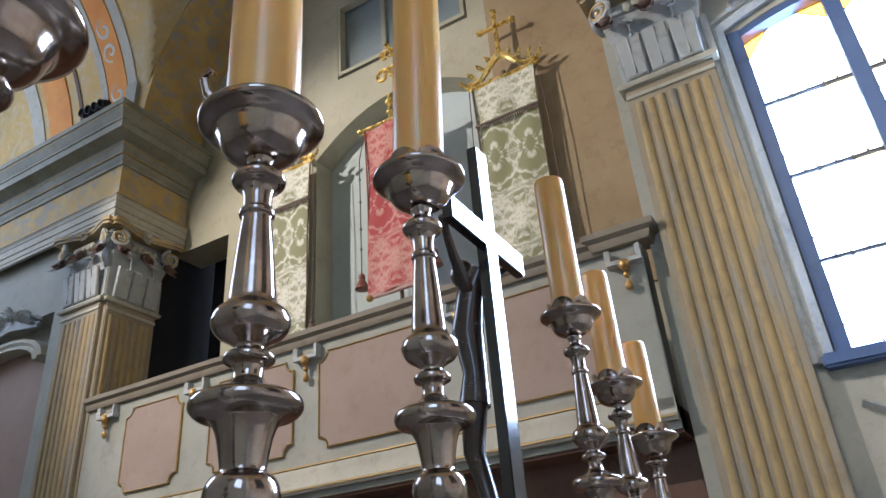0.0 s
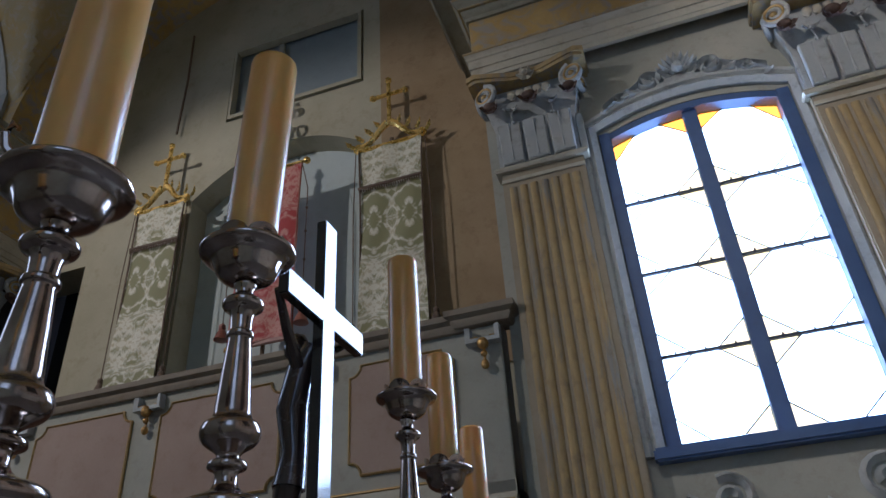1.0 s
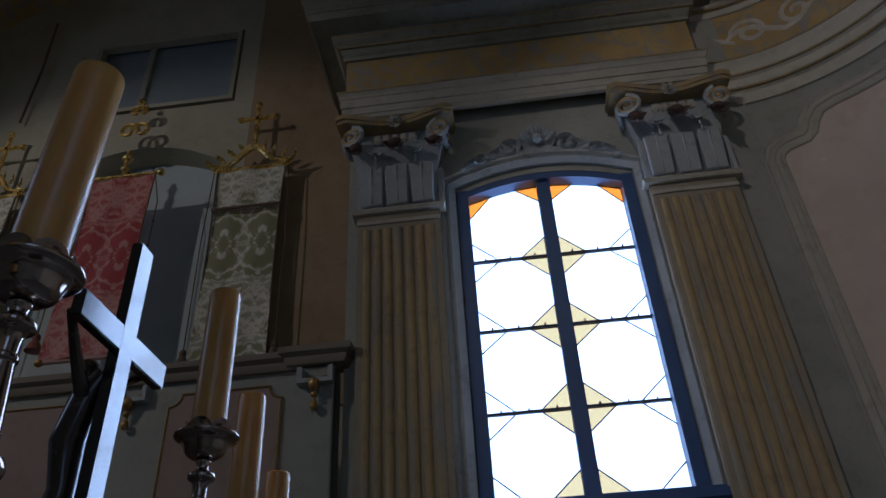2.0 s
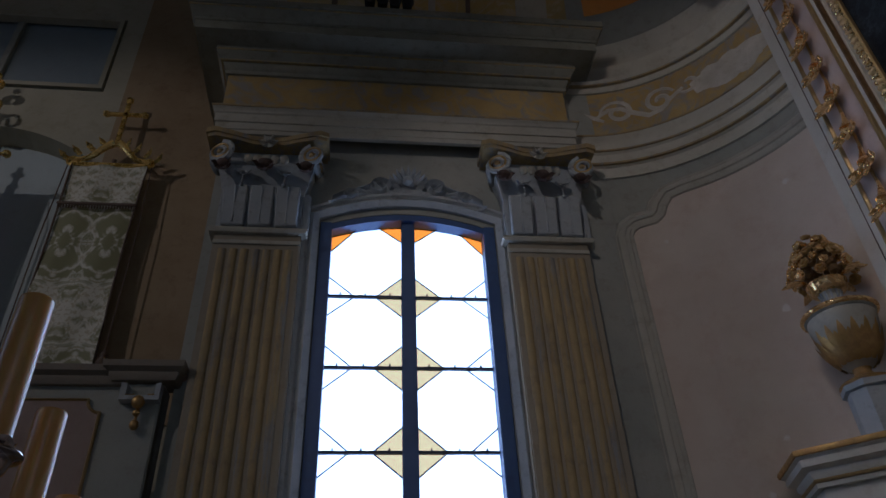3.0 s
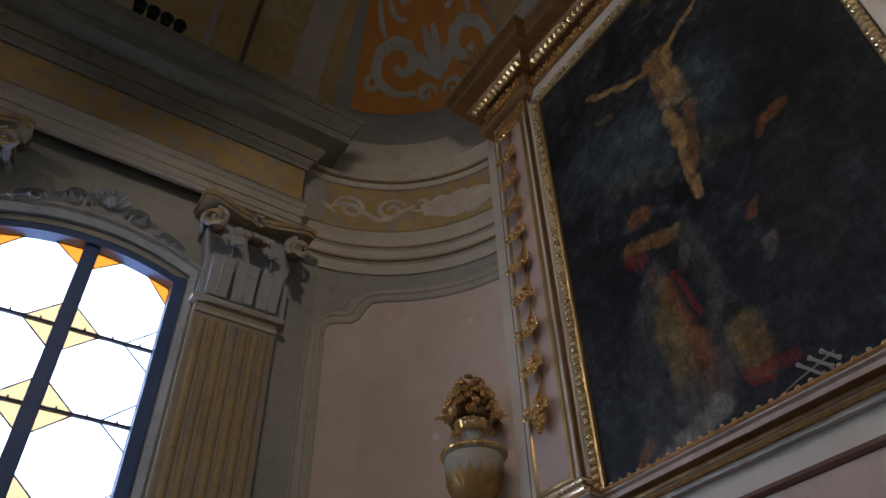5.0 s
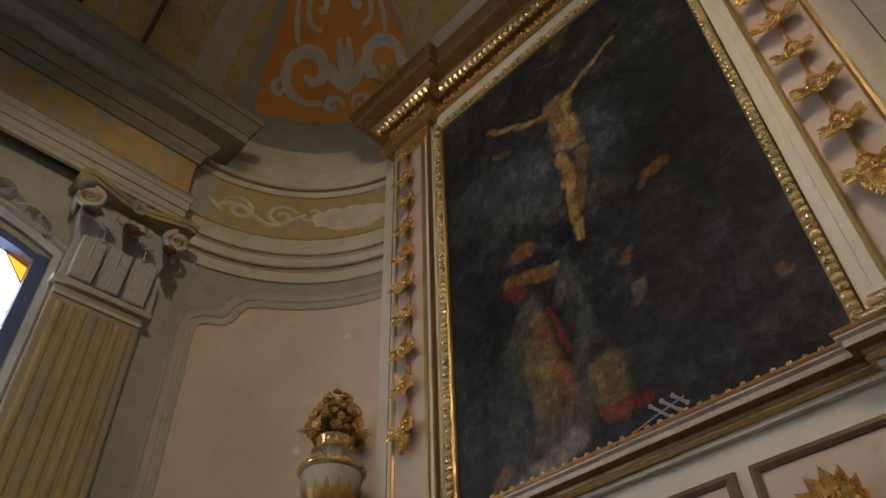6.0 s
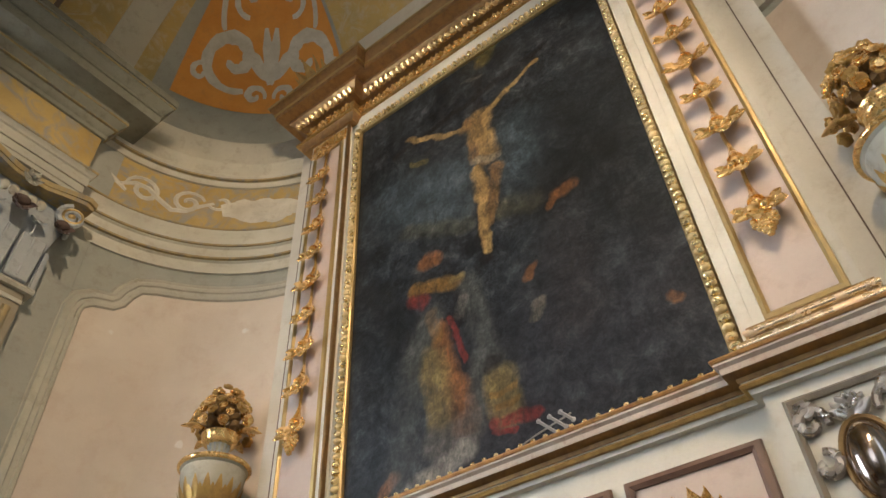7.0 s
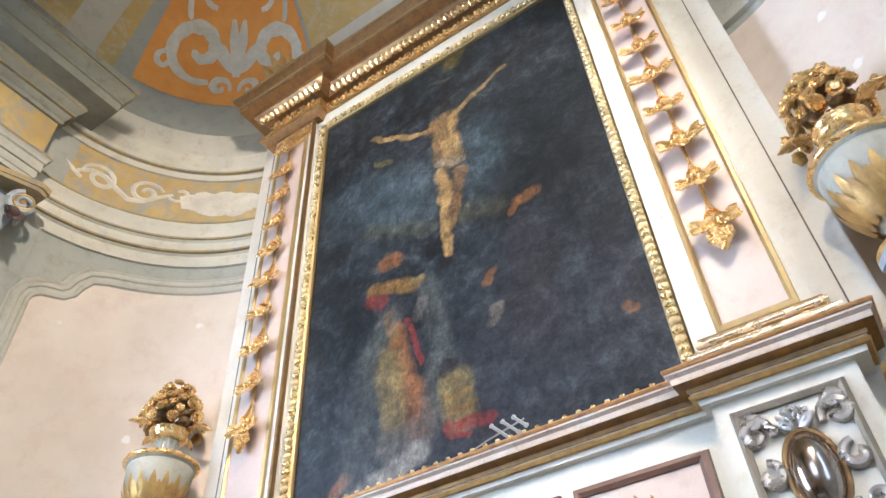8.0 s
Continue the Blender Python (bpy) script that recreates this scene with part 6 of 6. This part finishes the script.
# bands painted on the vault
vb = thing("vault_band", "painted rib of the choir vault", "rib", kind="structure")


def rib(x0, x1, d=0.012):
    bm = bmesh.new()
    rows = []
    for k in range(41):
        a = radians(180 * k / 40)
        rows.append([bm.verts.new((x, MID + (2.63 - e) * math.cos(a), SPRING + (2.63 - e) * math.sin(a))) for x, e in ((x0, 0.0), (x0, d), (x1, d), (x1, 0.0))])
    for p, q in zip(rows, rows[1:]):
        for j in range(3):
            bm.faces.new((p[j], p[j + 1], q[j + 1], q[j]))
    return bm


for x0, x1, m in ((-0.80, -0.50, MOULD), (-0.12, -0.07, UMBER), (1.05, 1.09, UMBER), (0.72, 0.78, MOULD), (1.50, 1.78, MOULD), (-5.93, -5.80, MOULD), (-6.24, -5.95, ORANGE), (-6.36, -6.26, MOULD), (-6.75, -6.70, UMBER), (-7.3, -6.9, ORANGE), (-7.6, -7.4, MOULD)):
    part("band", rib(x0, x1), m, vb)
for k in range(9):
    a0 = 12 + 17 * k
    for s in (-1, 1):
        c = scroll(0.0, 0.0, 0.12, 0.02, 90 * s, 90 * s + 420 * s, 16)
        bm = bmesh.new()
        vs = []
        for i, p in enumerate(c):
            d = (Vector(c[min(i + 1, 15)]) - Vector(c[max(i - 1, 0)])).normalized()
            q = Vector((-d.y, d.x)) * 0.045 * (0.4 + 0.6 * math.sin(math.pi * (i + 0.5) / 16)) / 2
            row = []
            for f, e in ((1, 0.014), (0, 0.020), (-1, 0.014)):
                ang = radians(a0) + (p[1] + f * q.y + 0.13 * s) / 2.63
                row.append(bm.verts.new((-6.095 + p[0] + f * q.x, MID + (2.63 - e) * math.cos(ang), SPRING + (2.63 - e) * math.sin(ang))))
            vs.append(row)
        for a, b in zip(vs, vs[1:]):
            bm.faces.new((a[0], a[1], b[1], b[0])), bm.faces.new((a[1], a[2], b[2], b[1]))
        part("painted_scroll", bm, SCROLLPAINT, vb)
arch_bm = sweep([(0, -0.80), (0, 0.02), (0.26, 0.02), (0.28, 0.0), (0.28, -0.02)], [(-3.30 + 2.36 * math.cos(radians(a)), 6.52 + 2.36 * math.sin(radians(a))) for a in range(180, -1, -5)], facing_south(3.93))
structure("wall_arch", arch_bm, FRIEZE, "painted plaster arch over the singers' gallery", "arch", True)
# high window in the recess
W2 = tagged(new("window_2"), "high dim blue-paned window above the gallery", "window", kind="structure")
part("window_frame", sweep([(0.0, -0.05), (0.0, 0.015), (0.035, 0.025), (0.045, -0.05)], [(-3.66, 6.78), (-2.16, 6.78), (-2.16, 7.76), (-3.66, 7.76)], facing_south(4.72), True), WALL, W2)
for x0, x1 in ((-3.68, -3.15), (-3.09, -2.12)):
    part("pane", boxes((x0, x1, 4.80, 4.82, 6.74, 7.80)), DUSTYPANE, W2, "dusty blue-grey pane", smooth=False)
part("mullion", boxes((-3.15, -3.09, 4.76, 4.83, 6.76, 7.78), bevel=0.006), GREY, W2)
# added black sheets stop light and give the open gap its shade
structure("light_trap", boxes((-5.9, -0.85, 5.3, 5.4, 0.0, 9.6), (-6.2, -5.95, 4.3, 5.4, 0.0, 9.6)), SHADEBLACK, "added near-black sheets that keep the gap behind the gallery dark", "wall")

cord = tagged(obj("hanging_cord", tube([(-4.22, 4.66, 8.2), (-4.20, 4.66, 7.5), (-4.23, 4.665, 6.75)], 0.012, 6), UMBER, None, True), "dark cord hanging down the gallery wall", "cord")
# blind arch with its crest beside the pier
ba = thing("blind_arch", "rose-brown arched panel with a moulded frame beside the pier", "panel", kind="structure")
bp = [(-7.95, 1.0), (-6.68, 1.0), (-6.68, 4.25)] + [(-7.315 + 0.635 * math.cos(radians(a)), 4.25 + 0.26 * math.sin(radians(a))) for a in range(20, 180, 20)] + [(-7.95, 4.25)]
part("panel", prism(bp, 0.0, 0.03, facing_south(4.10)), PINKPAR, ba)
part("arch_moulding", sweep([(-0.02, -0.1), (-0.02, 0.03), (0.02, 0.05), (0.05, 0.03), (0.09, 0.05), (0.10, -0.1)], bp[2:], facing_south(3.95)), MOULD, ba)
cresting(ba, -7.315, 4.60, facing_south(3.945), GREY2)


# floodlights on the cornices
def floodlights(x, y, z):
    f = thing("floodlight_cluster", "cluster of small black floodlights on the cornice", "lamp", "floodlights on the cornices", at=(x, y, z))
    part("rail", boxes((-0.19, 0.19, -0.02, 0.02, 0.0, 0.03), bevel=0.004), BLACKLAMP, f)
    for k in range(4):
        dx = -0.15 + 0.10 * k
        part("bracket", tube([(dx, 0, 0.03), (dx, -0.01, 0.07)], 0.008, 6), BLACKLAMP, f)
        bm = lathe([(0.02, -0.07), (0.038, -0.05), (0.044, 0.03), (0.050, 0.055), (0.042, 0.058), (0.034, 0.03)], 16)
        bm.transform(Matrix.Translation((dx, -0.02, 0.10)) @ Matrix.Rotation(radians(100 + 8 * k), 4, "X"))
        part("lamp_head", bm, BLACKLAMP, f)


floodlights(0.36, 3.58, 6.575)
floodlights(-5.95, 3.58, 6.575)
